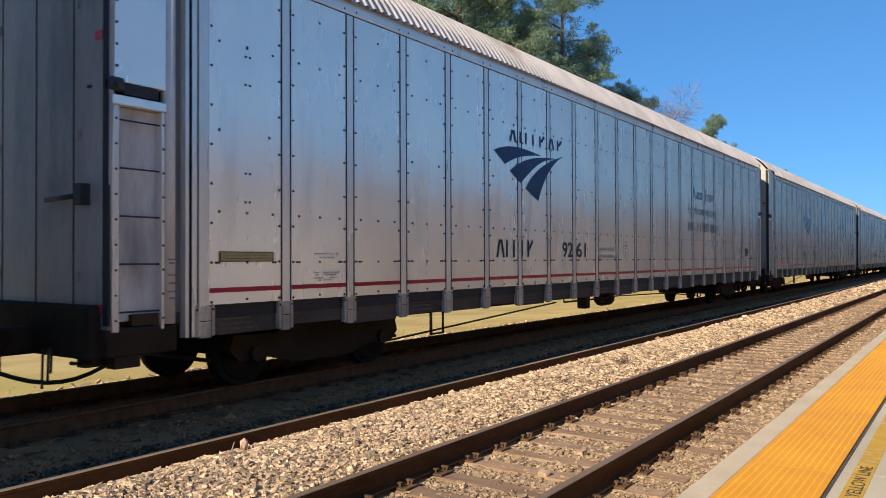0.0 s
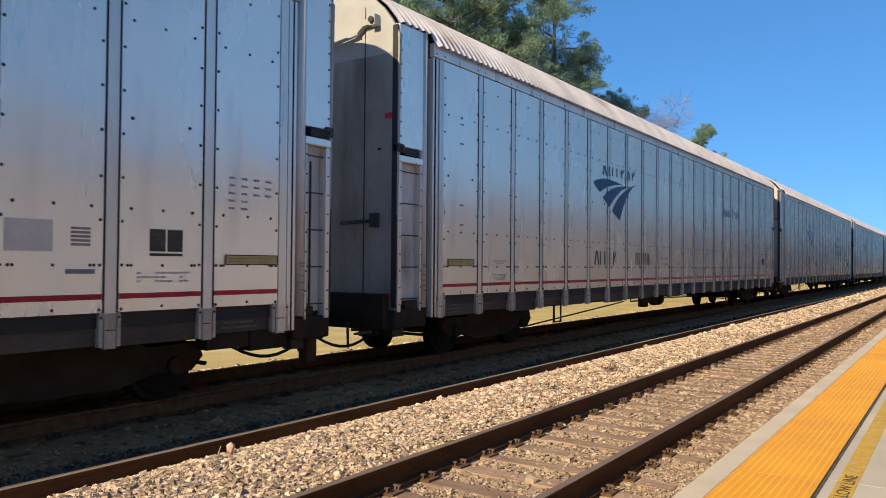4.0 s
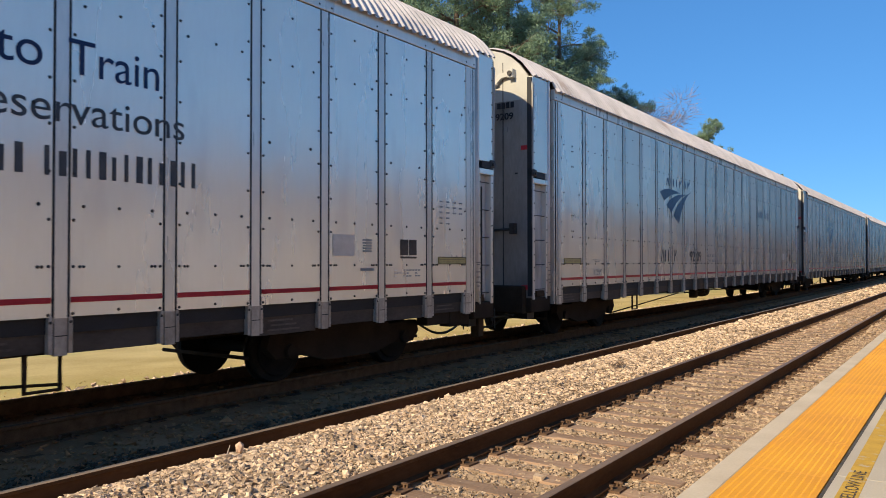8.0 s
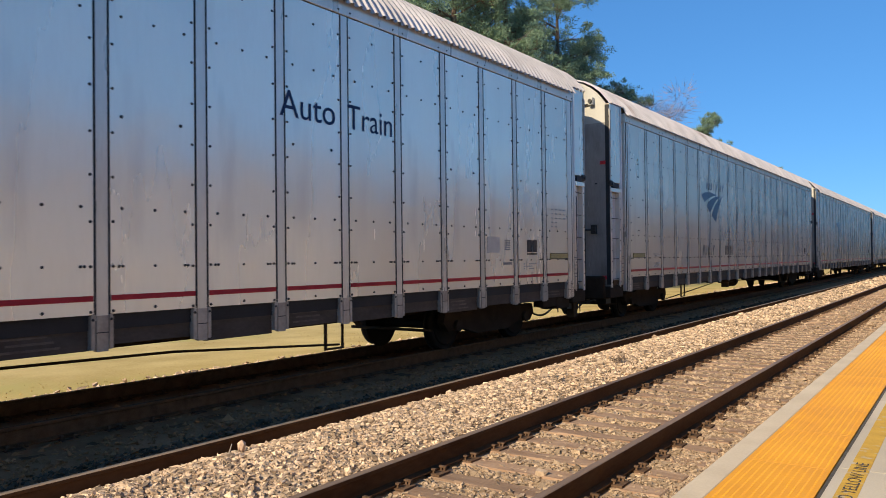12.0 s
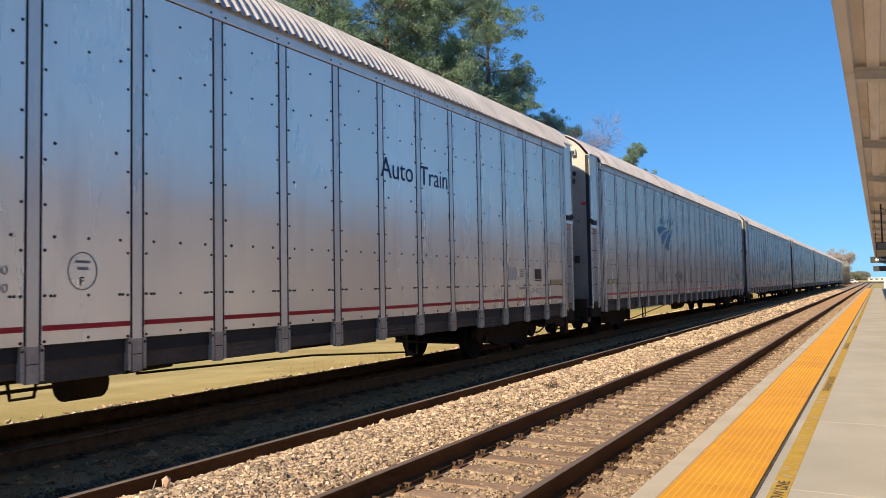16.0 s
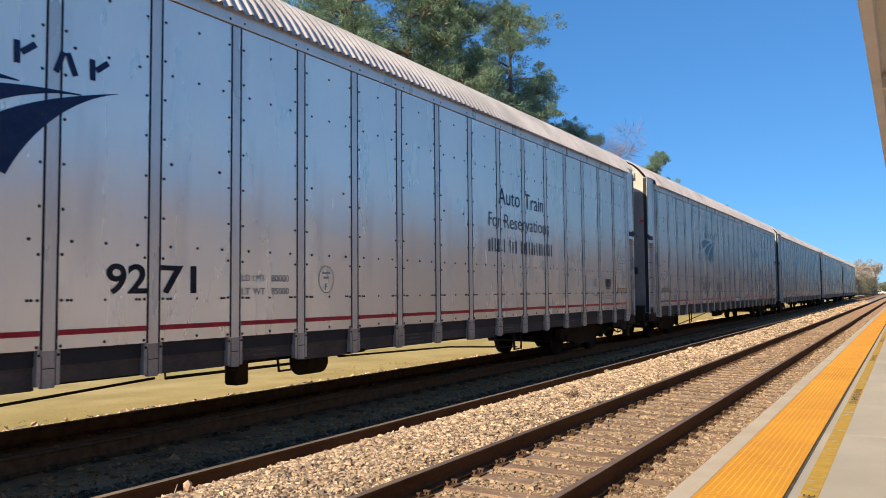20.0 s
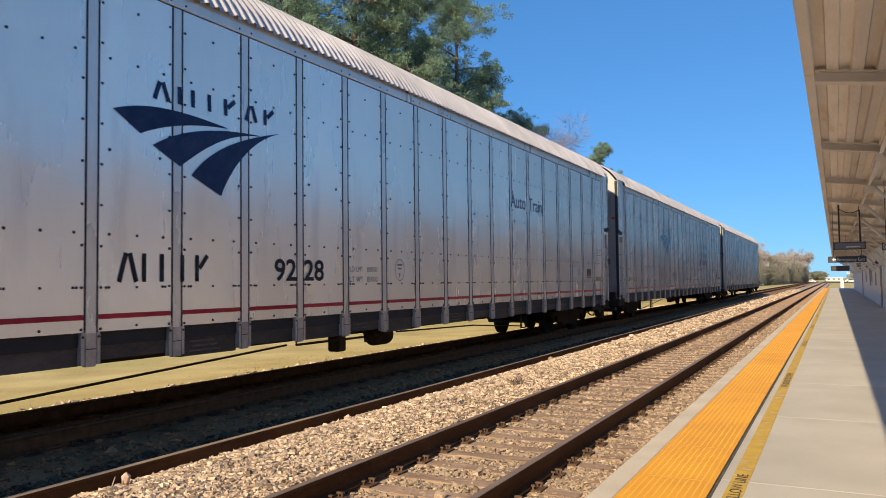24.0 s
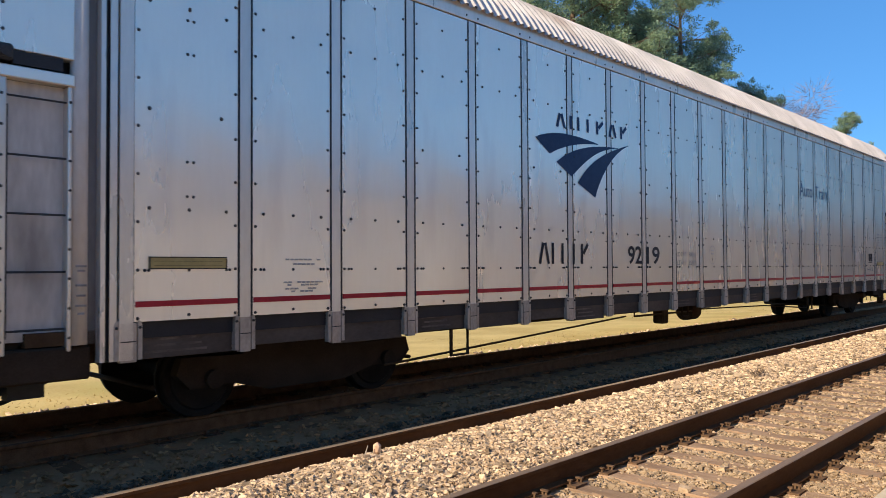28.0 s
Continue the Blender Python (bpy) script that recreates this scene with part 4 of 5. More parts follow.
def bogie(car, y, wmesh):
    b = part("bogie", block(-0.95, 0.95, -0.24, 0.24, 0.42, 0.72, 0.03), BOGIE, car, "dark cast bogie", at=(0, y, 0))
    for s in (-1, 1):
        bm = bmesh.new()
        prism(bm, [(-1.66, 0.50), (-1.6, 0.68), (-0.9, 0.66), (-0.6, 0.84), (0.6, 0.84), (0.9, 0.66), (1.6, 0.68), (1.66, 0.50), (1.5, 0.34), (1.0, 0.36), (0.55, 0.24), (-0.55, 0.24), (-1.0, 0.36), (-1.5, 0.34)],
              s * 0.93, s * 1.07, axis="x")
        for yy in (-0.14, 0.0, 0.14):
            rod(bm, (s * 1.0, yy, 0.25), (s * 1.0, yy, 0.5), 0.055, 10)
        for yy in (-1.25, 1.25):
            rod(bm, (s * 1.06, yy, 0.43), (s * 1.14, yy, 0.43), 0.10, 14)
        part("side_frame", bm, BOGIE, b)
    for yy in (-1.25, 1.25):
        w = new("wheelset", wmesh)
        w.parent = b
        w.matrix_parent_inverse = Matrix.Translation((0, yy, 0.43))
        w["label"] = "steel wheels on their axle"
        WHEELSETS.append(w)
    for yy in (-1.83, 1.83):
        bm = bmesh.new()
        pipe(bm, [(-0.9, yy, 0.38), (0.9, yy, 0.38)], 0.03)
        part("brake_beam", bm, BOGIE, b)


def build_car():
    """The car, far end at y = 0, near end at y = -BODY, rail top at z = 0."""
    car = thing("autorack_car", "tall silver ribbed auto-carrier rail car with a corrugated arched roof", "rail car", "cars of the train")
    ps = posts()
    Y = -BODY
    cache = {}
    for i in range(NP):
        w = round(ps[i + 1] - ps[i] - 0.172, 3)
        if i in (0, NP - 1):
            w = round(w - 0.03, 3)
        kind = 2 if i == 0 else (1, 3, 3, 1, 3)[i % 5]
        if (w, kind, i % 3) not in cache:
            cache[(w, kind, i % 3)] = panel_mesh(w, kind, i % 3 + kind * 3)
        y = Y + (ps[i] + ps[i + 1]) / 2 - w / 2 + (0.02 if i == 0 else (-0.02 if i == NP - 1 else 0))
        part("side_panel", cache[(w, kind, i % 3)], SILVER, car, at=(0, y, 0))
    rib, foot = rib_mesh(0.135), foot_mesh(0.135)
    for p in ps[1:-1]:
        part("rib", rib, RIB, car, at=(0, Y + p, 0))
        part("post_foot", foot, FOOT, car, at=(0, Y + p, 0))
    for p, s in ((ps[0], 1), (ps[-1], -1)):
        bm = bmesh.new()
        steps = ((-0.185, -0.14, SX - 0.02), (-0.14, -0.105, SX - 0.05), (-0.105, -0.038, SX - 0.014), (-0.038, -0.018, SX - 0.045), (-0.018, 0.112, SX - 0.004), (0.112, 0.135, SX - 0.03))
        line = [(SX - 0.12, -0.185 * s)] + [(x, q * s) for a, b, x in steps for q in (a, b)] + [(SX - 0.12, 0.135 * s)]
        prism(bm, line, 0.76, 5.03)
        for v in bm.verts:
            v.co = Vector((v.co.x, v.co.z, v.co.y))
        for f in bm.faces:
            m = f.calc_center_median()
            if SX - 0.055 < m.x < SX - 0.025 and len(f.verts) == 4:
                f.material_index = 1
        c = part("corner_post", bm, (RIB, SEAM), car, at=(0, Y + p, 0))
        part("post_foot", foot_mesh(0.16), FOOT, c, at=(0, 0.07 * s, 0))
    # core added to block light, near-black so the panel gaps stay dark
    part("inner_shell", block(-1.40, SX - 0.055, Y + 0.96, -0.96, 0.95, 5.2), SEAM, car, "near-black core added behind the panels to block light")
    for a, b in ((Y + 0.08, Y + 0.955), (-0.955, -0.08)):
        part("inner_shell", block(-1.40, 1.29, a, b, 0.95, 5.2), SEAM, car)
    part("far_side", block(-SX, -1.41, Y + 0.05, -0.05, 1.05, 5.15, 0.01), SILVER, car)
    bm = block(SX - 0.10, SX + 0.004, Y + 0.885, -0.745, 5.045, 5.26, 0.006)
    for p in ps:
        for d in (-0.12, 0.12):
            bolt(bm, Y + p + d, 5.10, SX + 0.003, 0.016)
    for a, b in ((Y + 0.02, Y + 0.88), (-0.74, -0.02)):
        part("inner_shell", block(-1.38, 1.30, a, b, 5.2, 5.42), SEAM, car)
    part("top_chord", bm, (RIB, BOLT), car)
    part("roof", roof_mesh(), ROOF, car, "weathered corrugated arched roof", at=(0, Y, 0))
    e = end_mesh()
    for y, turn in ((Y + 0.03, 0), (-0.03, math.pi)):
        d = part("end_door", e, SHADEDEND, car, "stained end doors, darkened for the shade between cars", at=(0, y, 0))
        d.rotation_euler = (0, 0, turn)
        # upper end sheet gets a lighter tone in place of sunlight
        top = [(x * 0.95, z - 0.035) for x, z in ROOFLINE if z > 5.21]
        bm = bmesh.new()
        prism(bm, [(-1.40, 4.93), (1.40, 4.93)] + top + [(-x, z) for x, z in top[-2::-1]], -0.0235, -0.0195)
        part("end_cap", bm, CREAM, d, "end top in lighter cream that stands for sunlight")
        for z in (3.90, 1.08):
            part("reflector", block(1.2, 1.34, -0.032, -0.021, z, z + 0.09), REDDOT, d, "red reflector")
        bm = bmesh.new()
        rod(bm, (0.05, -0.09, 5.20), (0.70, -0.09, 5.30), 0.03, 8)
        prism(bm, [(0.62, 5.26), (0.80, 5.40), (0.98, 5.42), (0.98, 5.50), (0.74, 5.50), (0.62, 5.36)], -0.12, -0.03)
        box(bm, 0.96, 1.08, -0.16, -0.02, 5.38, 5.55)
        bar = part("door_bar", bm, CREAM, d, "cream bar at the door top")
        bm = bmesh.new()
        rod(bm, (1.02, -0.20, 5.46), (1.02, -0.14, 5.46), 0.05, 12)
        part("bar_bracket", bm, BOLT, bar, "dark round bracket")
        bm = bmesh.new()
        rod(bm, (0.35, -0.09, 2.28), (1.0, -0.09, 2.30), 0.028, 8)
        box(bm, 0.98, 1.1, -0.13, -0.02, 2.2, 2.42)
        part("door_handle", bm, BOLT, d, "dark locking handle")
    bay_parts(car, Y, 1, 0.885)
    bay_parts(car, 0.0, -1, 0.745)
    # underframe
    part("centre_sill", block(-0.32, 0.32, Y + 0.3, -0.3, 0.62, 1.0, 0.02), IRON, car)
    part("floor_pan", block(-1.40, 1.40, Y + 0.3, -0.3, 0.93, 1.05), IRON, car)
    for i in range(NP):
        a, b = Y + ps[i] + 0.10, Y + ps[i + 1] - 0.10
        low = (0.75, 0.79, 0.72, 0.77)[i % 4]
        bm = block(1.33, 1.44, a, b, low, 1.115, 0.006)
        if i % 3 == 0:
            for k in range(4):
                box(bm, 1.44, 1.446, a + 0.15 + 0.05 * (k % 2), b - 0.30 - 0.06 * k, low + 0.05 + 0.06 * k, low + 0.072 + 0.06 * k, 1)
        part("side_sill", bm, (SILL, DUST), car)
    for a, b, low in ((-2.05, -1.42, 0.60), (-1.40, -0.80, 0.54)):
        part("end_apron", block(1.18, 1.41, a, b, low, 0.80, 0.012), BOGIE, car, "dark apron plate under the sill")
    for y in (6.4, 8.8, 11.2, 16.0, 18.4, 20.8):
        part("cross_bearer", block(-1.35, 1.35, Y + y - 0.08, Y + y + 0.08, 0.78, 0.95, 0.01), IRON, car)
    wm = wheelset_mesh()
    bogie(car, Y + 3.5, wm)
    bogie(car, -3.5, wm)
    part("brake_box", block(0.75, 1.0, Y + 12.50, Y + 12.74, 0.42, 0.80, 0.03), IRON, car, "dark brake valve box")
    part("end_bracket", block(1.08, 1.26, -0.26, -0.06, 0.26, 0.64, 0.02), IRON, car, "dark iron bracket under the end sill")
    bm = bmesh.new()
    rod(bm, (0.7, Y + 14.05, 0.60), (0.7, Y + 14.5, 0.60), 0.20, 18)
    part("air_tank", bm, IRON, car, "round dark air tank")
    for pts in ([(0.95, Y + 11.4, 0.80), (0.95, Y + 11.4, 0.63), (0.95, Y + 13.9, 0.62), (0.95, Y + 13.9, 0.80)], [(1.05, Y + 13.2, 0.85), (1.05, Y + 13.25, 0.55), (1.05, Y + 13.5, 0.55), (1.05, Y + 13.55, 0.85)], [(1.0, Y + 14.6, 0.68), (1.0, Y + 15.3, 0.70), (1.0, Y + 15.35, 0.85)]):
        bm = bmesh.new()
        pipe(bm, pts, 0.02)
        part("brake_rod", bm, IRON, car, "bent dark brake rod")
    for pts in ([(1.2, Y + 4.6, 0.36), (0.98, Y + 8.0, 0.49), (0.75, Y + 11.4, 0.62)], [(0.6, Y + 15.1, 0.60), (1.0, Y + 18.0, 0.58), (1.2, Y + 20.6, 0.42)]):
        bm = bmesh.new()
        pipe(bm, pts, 0.016)
        part("brake_pipe", bm, IRON, car, "thin brake pipe")
    for y in (5.68, 20.15):
        bm = bmesh.new()
        pipe(bm, [(1.36, Y + y, 0.85), (1.36, Y + y, 0.40), (1.36, Y + y + 0.34, 0.40), (1.36, Y + y + 0.34, 0.85)], 0.026)
        part("side_step", bm, IRON, car, "bent iron side step")
    for y, d in ((Y, -1), (0.0, 1)):
        bm = block(-0.16, 0.16, *sorted((y - d * 0.3, y + d * 0.45)), 0.60, 0.90, 0.03)
        box(bm, -0.13, 0.13, *sorted((y + d * 0.42, y + d * 0.76)), 0.42, 0.86)
        part("coupler", bm, BOGIE, car, "heavy iron coupler")
        bm = bmesh.new()
        pts = [(0.35, y - d * 0.95 + d * 1.68 * k / 10, 0.55 - 0.27 * math.sin(math.pi * k / 10)) for k in range(11)]
        pipe(bm, pts, 0.024)
        part("air_hose", bm, RUBBER, car, "hanging black air hose")
        bm = bmesh.new()
        for u, w in ((0.62, 0.34), (0.74, 0.30), (0.55, 0.42)):
            rod(bm, (u, y + d * (u - 0.45), 0.70), (u + 0.02, y + d * (u - 0.43), w), 0.014, 6)
        rod(bm, (0.40, y - d * 0.25, 0.47), (1.12, y + d * 0.20, 0.58), 0.022, 6)
        for u, v, w in ((0.55, 0.18, 0.45), (0.85, 0.10, 0.50), (1.05, 0.22, 0.47)):
            box(bm, u, u + 0.16, *sorted((y - d * (v + 0.3), y - d * v)), w, 0.64)
        part("uncoupling_lever", bm, RUBBER, car, "bent dark uncoupling lever with hanging rods")
        part("striker", block(-1.3, 1.3, *sorted((y - d * 0.30, y + d * 0.10)), 0.60, 1.16, 0.03), BOGIE, car)
    # markings that every car has
    x = SX + 0.001
    for y in (1.33, 26.67):
        pl = part("side_reflector", block(x - 0.012, x + 0.004, Y + y, Y + y + 0.82, 1.60, 1.72, 0.004), OLIVE, car, "olive reflector plate with dark border")
        bm = bmesh.new()
        for z in (1.60, 1.710):
            box(bm, x + 0.004, x + 0.007, Y + y, Y + y + 0.82, z, z + 0.010)
        for k in (0.0, 0.808):
            box(bm, x + 0.004, x + 0.007, Y + y + k, Y + y + k + 0.012, 1.612, 1.708)
        for z in (1.635, 1.675):
            box(bm, x + 0.004, x + 0.0055, Y + y + 0.05, Y + y + 0.77, z, z + 0.003)
        part("plate_border", bm, INK, pl)
    bm = bmesh.new()
    rnd = random.Random(4)
    for z, w in ((1.69, 0.5), (1.64, 0.3), (1.44, 0.55), (1.41, 0.45), (1.37, 0.5), (1.34, 0.35)):
        for k in range(int(w / 0.06)):
            if rnd.random() < 0.85:
                y = Y + 2.62 + 0.5 - w / 2 + k * 0.06
                box(bm, SX - 0.006, x, y, y + 0.045, z, z + 0.018)
    tagged(part("data_print", bm, GREYPATCH, car, "rows of unreadable small print"), kind="stuff")
    logo(car, Y)
    return car


def logo(car, Y):
    """The operator's mark as plain navy shapes: three swept bands and a row of bars above."""
    x = SX - 0.003
    def band(top, low, n=16):
        """A band between two smooth edges, each through four points."""
        def edge(pts, t):
            w = [1.0] * 4
            for i in range(4):
                for j in range(4):
                    if i != j:
                        w[i] *= (3 * t - j) / (i - j)
            return (x, Y + sum(k * p[0] for k, p in zip(w, pts)), sum(k * p[1] for k, p in zip(w, pts)))
        bm = bmesh.new()
        up = [bm.verts.new(edge(top, i / n)) for i in range(n + 1)]
        dn = [bm.verts.new(edge(low, i / n)) for i in range(n + 1)]
        for i in range(n):
            bm.faces.new((dn[i], dn[i + 1], up[i + 1], up[i]))
        return bm
    mark = part("painted_mark", band(((7.44, 3.60), (7.92, 3.72), (8.50, 3.745), (9.24, 3.69)), ((7.82, 3.38), (8.24, 3.53), (8.72, 3.63), (9.24, 3.68))), NAVY, car, "navy swept painted mark")
    part("mark_band", band(((8.00, 3.27), (8.48, 3.49), (9.10, 3.63), (9.88, 3.69)), ((8.42, 3.07), (8.80, 3.32), (9.27, 3.55), (9.88, 3.68))), NAVY, mark)
    part("mark_band", band(((8.61, 2.98), (8.98, 3.30), (9.52, 3.56), (10.3, 3.79)), ((9.13, 2.77), (9.37, 3.15), (9.76, 3.52), (10.3, 3.785))), NAVY, mark)
    def strokes(bm, put, shapes, thick):
        for (u0, v0), (u1, v1) in shapes:
            d = Vector((u1 - u0, v1 - v0)).normalized()
            e = Vector((-d.y, d.x)) * thick / 2
            bm.faces.new([bm.verts.new((x, *put(u, v))) for u, v in ((u0 + e.x, v0 + e.y), (u1 + e.x, v1 + e.y), (u1 - e.x, v1 - e.y), (u0 - e.x, v0 - e.y))])
    wedge, pair, post, fork = (((0.12, 0), (0.42, 1)), ((0.88, 0), (0.58, 1))), (((0.1, 0), (0.1, 1)), ((0.9, 0), (0.9, 1))), (((0.5, 0), (0.5, 1)),), (((0.15, 0), (0.15, 1)), ((0.3, 0.5), (0.8, 1)))
    for k, kind in enumerate((wedge, pair, post, fork, wedge, fork)):
        t = k / 5
        yc, zc = Y + 8.13 + 1.97 * t, 3.945 + 0.035 * t
        tilt = 0.03
        bm = bmesh.new()
        w = 0.28
        lines = [((p[0] * w - w / 2, p[1] * 0.22 - 0.11), (q[0] * w - w / 2, q[1] * 0.22 - 0.11)) for p, q in kind]
        strokes(bm, lambda u, v: (yc + u * math.cos(tilt) - v * math.sin(tilt), zc + v * math.cos(tilt) + u * math.sin(tilt)), lines, 0.062)
        part("mark_bar", bm, NAVY, mark)
    for (y, w), kind in zip(((7.50, 0.31), (7.85, 0.33), (8.34, 0.25), (8.67, 0.27)), (wedge, pair, post, fork)):
        bm = bmesh.new()
        strokes(bm, lambda u, v: (Y + y + u, 1.65 + v), [((p[0] * w, p[1] * 0.33), (q[0] * w, q[1] * 0.33)) for p, q in kind], 0.062)
        part("owner_bar", bm, INK, mark, "black bar of the owner's letters")


def letter_car(car, number, words):
    """What sets one car apart: its number and the words on its flank."""
    Y, x = -BODY, SX - 0.0035
    if number:
        part("number", on_side(lettering(number[:2], 0.44, 0.50, 0.008), INK, Y + 10.20, 1.66, x), INK, car, "black painted number")
        part("number", on_side(lettering(number[2:], 0.44, 0.50, 0.008), INK, Y + 10.88, 1.66, x), INK, car)
        me = lettering(number, 0.19, 0.42, 0.004)
        me.transform(Matrix(((1, 0, 0, 0.62), (0, 0, -1, Y - 0.0265), (0, 1, 0, 4.55), (0, 0, 0, 1))))
        me.materials.append(INK)
        part("end_number", me, INK, car)
        for k in range(4):
            part("end_bar", block(0.66 + 0.105 * k, 0.74 + 0.105 * k, Y - 0.0265, Y - 0.0235, 4.78, 4.90), INK, car)
    else:
        bm = bmesh.new()
        for k in range(4):
            y = Y + 10.26 + 0.29 * k
            for u in (0.0, 0.14):
                box(bm, x - 0.002, x, y + u, y + u + 0.06, 1.66, 1.98)
        part("number", bm, INK, car, "dark bars of an unreadable number")
    for z, a, m, b in ((1.80, "LD", "LMT", "80000"), (1.63, "LT", "WT", "85000")):
        part("load_lettering", on_side(lettering(a, 0.125, 0.14), GREYINK, Y + 12.1, z, SX - 0.004), GREYINK, car, "small black load figures")
        part("load_lettering", on_side(lettering(m, 0.125, 0.21), GREYINK, Y + 12.29, z, SX - 0.004), GREYINK, car)
        part("load_lettering", on_side(lettering(b, 0.125, 0.33), GREYINK, Y + 12.62, z, SX - 0.004), GREYINK, car)
    bm = bmesh.new()
    n = 28
    for i in range(n):
        a, b = 2 * math.pi * i / n, 2 * math.pi * (i + 1) / n
        bm.faces.new([bm.verts.new((SX - 0.003, Y + 13.73 + r * 0.17 / 0.2 * math.cos(t), 1.84 + r * math.sin(t))) for r, t in ((0.20, a), (0.20, b), (0.187, b), (0.187, a))])
    for z, w in ((1.92, 0.17), (1.85, 0.12)):
        box(bm, SX - 0.005, SX - 0.003, Y + 13.73 - w / 2, Y + 13.73 + w / 2, z, z + 0.03)
    part("plate_ring", bm, GREYINK, car, "thin black ring with small print")
    part("ring_letter", on_side(lettering("F", 0.13), INK, Y + 13.69, 1.69, SX - 0.003), INK, car)
    part("title", on_side(lettering("Auto", 0.50, 1.02), NAVY, Y + 19.20, 3.47, x), NAVY, car, "navy words on the flank")
    part("title", on_side(lettering("Train", 0.50, 1.0), NAVY, Y + 20.47, 3.47, x), NAVY, car)
    if words:
        part("subtitle", on_side(lettering("For", 0.42, 0.55), SIGN, Y + 18.76, 2.98, x), SIGN, car, "grey words on the flank")
        part("subtitle", on_side(lettering("Reservations", 0.42, 2.33), SIGN, Y + 19.46, 2.98, x), SIGN, car)
        bm = bmesh.new()
        for k in range(24):
            y = Y + 18.74 + k * 0.137
            if k not in (4, 6, 10):
                box(bm, x - 0.002, x, y, y + (0.045 if k % 3 else 0.075), 2.46, 2.74 if k % 4 else 2.70)
        tagged(part("phone_bar", bm, SIGN, car, "grey bars of a phone line"), kind="stuff")
    # stickers at the far end of the flank
    part("patch", block(SX - 0.008, SX - 0.002, Y + 24.18, Y + 24.62, 1.72, 2.02), PATCH, car, "plain grey painted-over patch")
    bm = bmesh.new()
    for z in (1.94, 1.90, 1.86, 1.82, 1.78):
        box(bm, SX - 0.006, SX - 0.002, Y + 24.8, Y + 25.0, z, z + 0.024)
    box(bm, SX - 0.006, SX - 0.002, Y + 24.75, Y + 25.05, 1.505, 1.55)
    part("sticker", bm, GREYINK, car, "small grey printed sticker")
    bm = bmesh.new()
    for y0, y1 in ((25.67, 25.86), (25.89, 26.08)):
        box(bm, SX - 0.006, SX - 0.001, Y + y0, Y + y1, 1.74, 1.98)
    box(bm, SX - 0.006, SX - 0.001, Y + 25.67, Y + 26.08, 1.69, 1.72)
    part("data_board", bm, SILL, car, "dark grey lubrication data board")
    bm = bmesh.new()
    rnd = random.Random(17)
    for z in (1.50, 1.455, 1.41):
        for k in range(9):
            if rnd.random() < 0.8:
                y = Y + 25.52 + 0.075 * k
                box(bm, SX - 0.006, SX - 0.002, y, y + 0.055, z, z + 0.020)
    tagged(part("fine_print", bm, GREYPATCH, car, "faint rows of unreadable print"), kind="stuff")
    bm = bmesh.new()
    for r in range(5):
        for k in range(4 if r < 3 else 2):
            y = Y + 26.72 + k * 0.19
            box(bm, SX - 0.006, SX - 0.002, y, y + 0.035, 2.62 - 0.09 * r, 2.645 - 0.09 * r)
            box(bm, SX - 0.006, SX - 0.002, y + 0.05, y + 0.085, 2.62 - 0.09 * r, 2.645 - 0.09 * r)
    tagged(part("size_table", bm, GREYINK, car, "faint table of small figures"), kind="stuff")


CARS = []
FLEET = [(None, 0), ("9261", 1), ("9231", 0), (None, 0), ("9272", 1), ("9209", 0), ("9215", 0), (None, 0), ("9214", 0), ("9248", 0), ("9271", 1), (None, 0), ("9228", 0), ("9249", 1), ("9219", 0)]


def make_train():
    first = build_car()
    CARS.append(first)
    for j in range(1, 15):
        CARS.append(copy_thing(first, pose(T2, PITCH * j, Z2)))
    first.location = (T2, 0, Z2)
    for car, (number, words) in zip(CARS, FLEET):
        letter_car(car, number, words)
        if number:
            car["label"] = f"silver ribbed auto-carrier rail car numbered {number}" + (", with reservation words" if words else "")


# ---- trees and distance ----
def leaf_cloud(bm, rnd, centre, rx, rz, count, size, mat=0):
    for _ in range(count):
        u, v, w = rnd.gauss(0, 0.45), rnd.gauss(0, 0.45), rnd.gauss(0, 0.45)
        p = Vector((centre[0] + u * rx, centre[1] + v * rx, centre[2] + w * rz))
        a = Vector((rnd.uniform(-1, 1), rnd.uniform(-1, 1), rnd.uniform(-0.6, 1))).normalized() * size * rnd.uniform(0.6, 1.4)
        b = a.orthogonal().normalized() * size * rnd.uniform(0.12, 0.3)
        b.rotate(Matrix.Rotation(rnd.uniform(0, 6.28), 3, a.normalized()))
        f = bm.faces.new([bm.verts.new(q) for q in (p - b, p + a, p + b)])
        f.material_index = mat


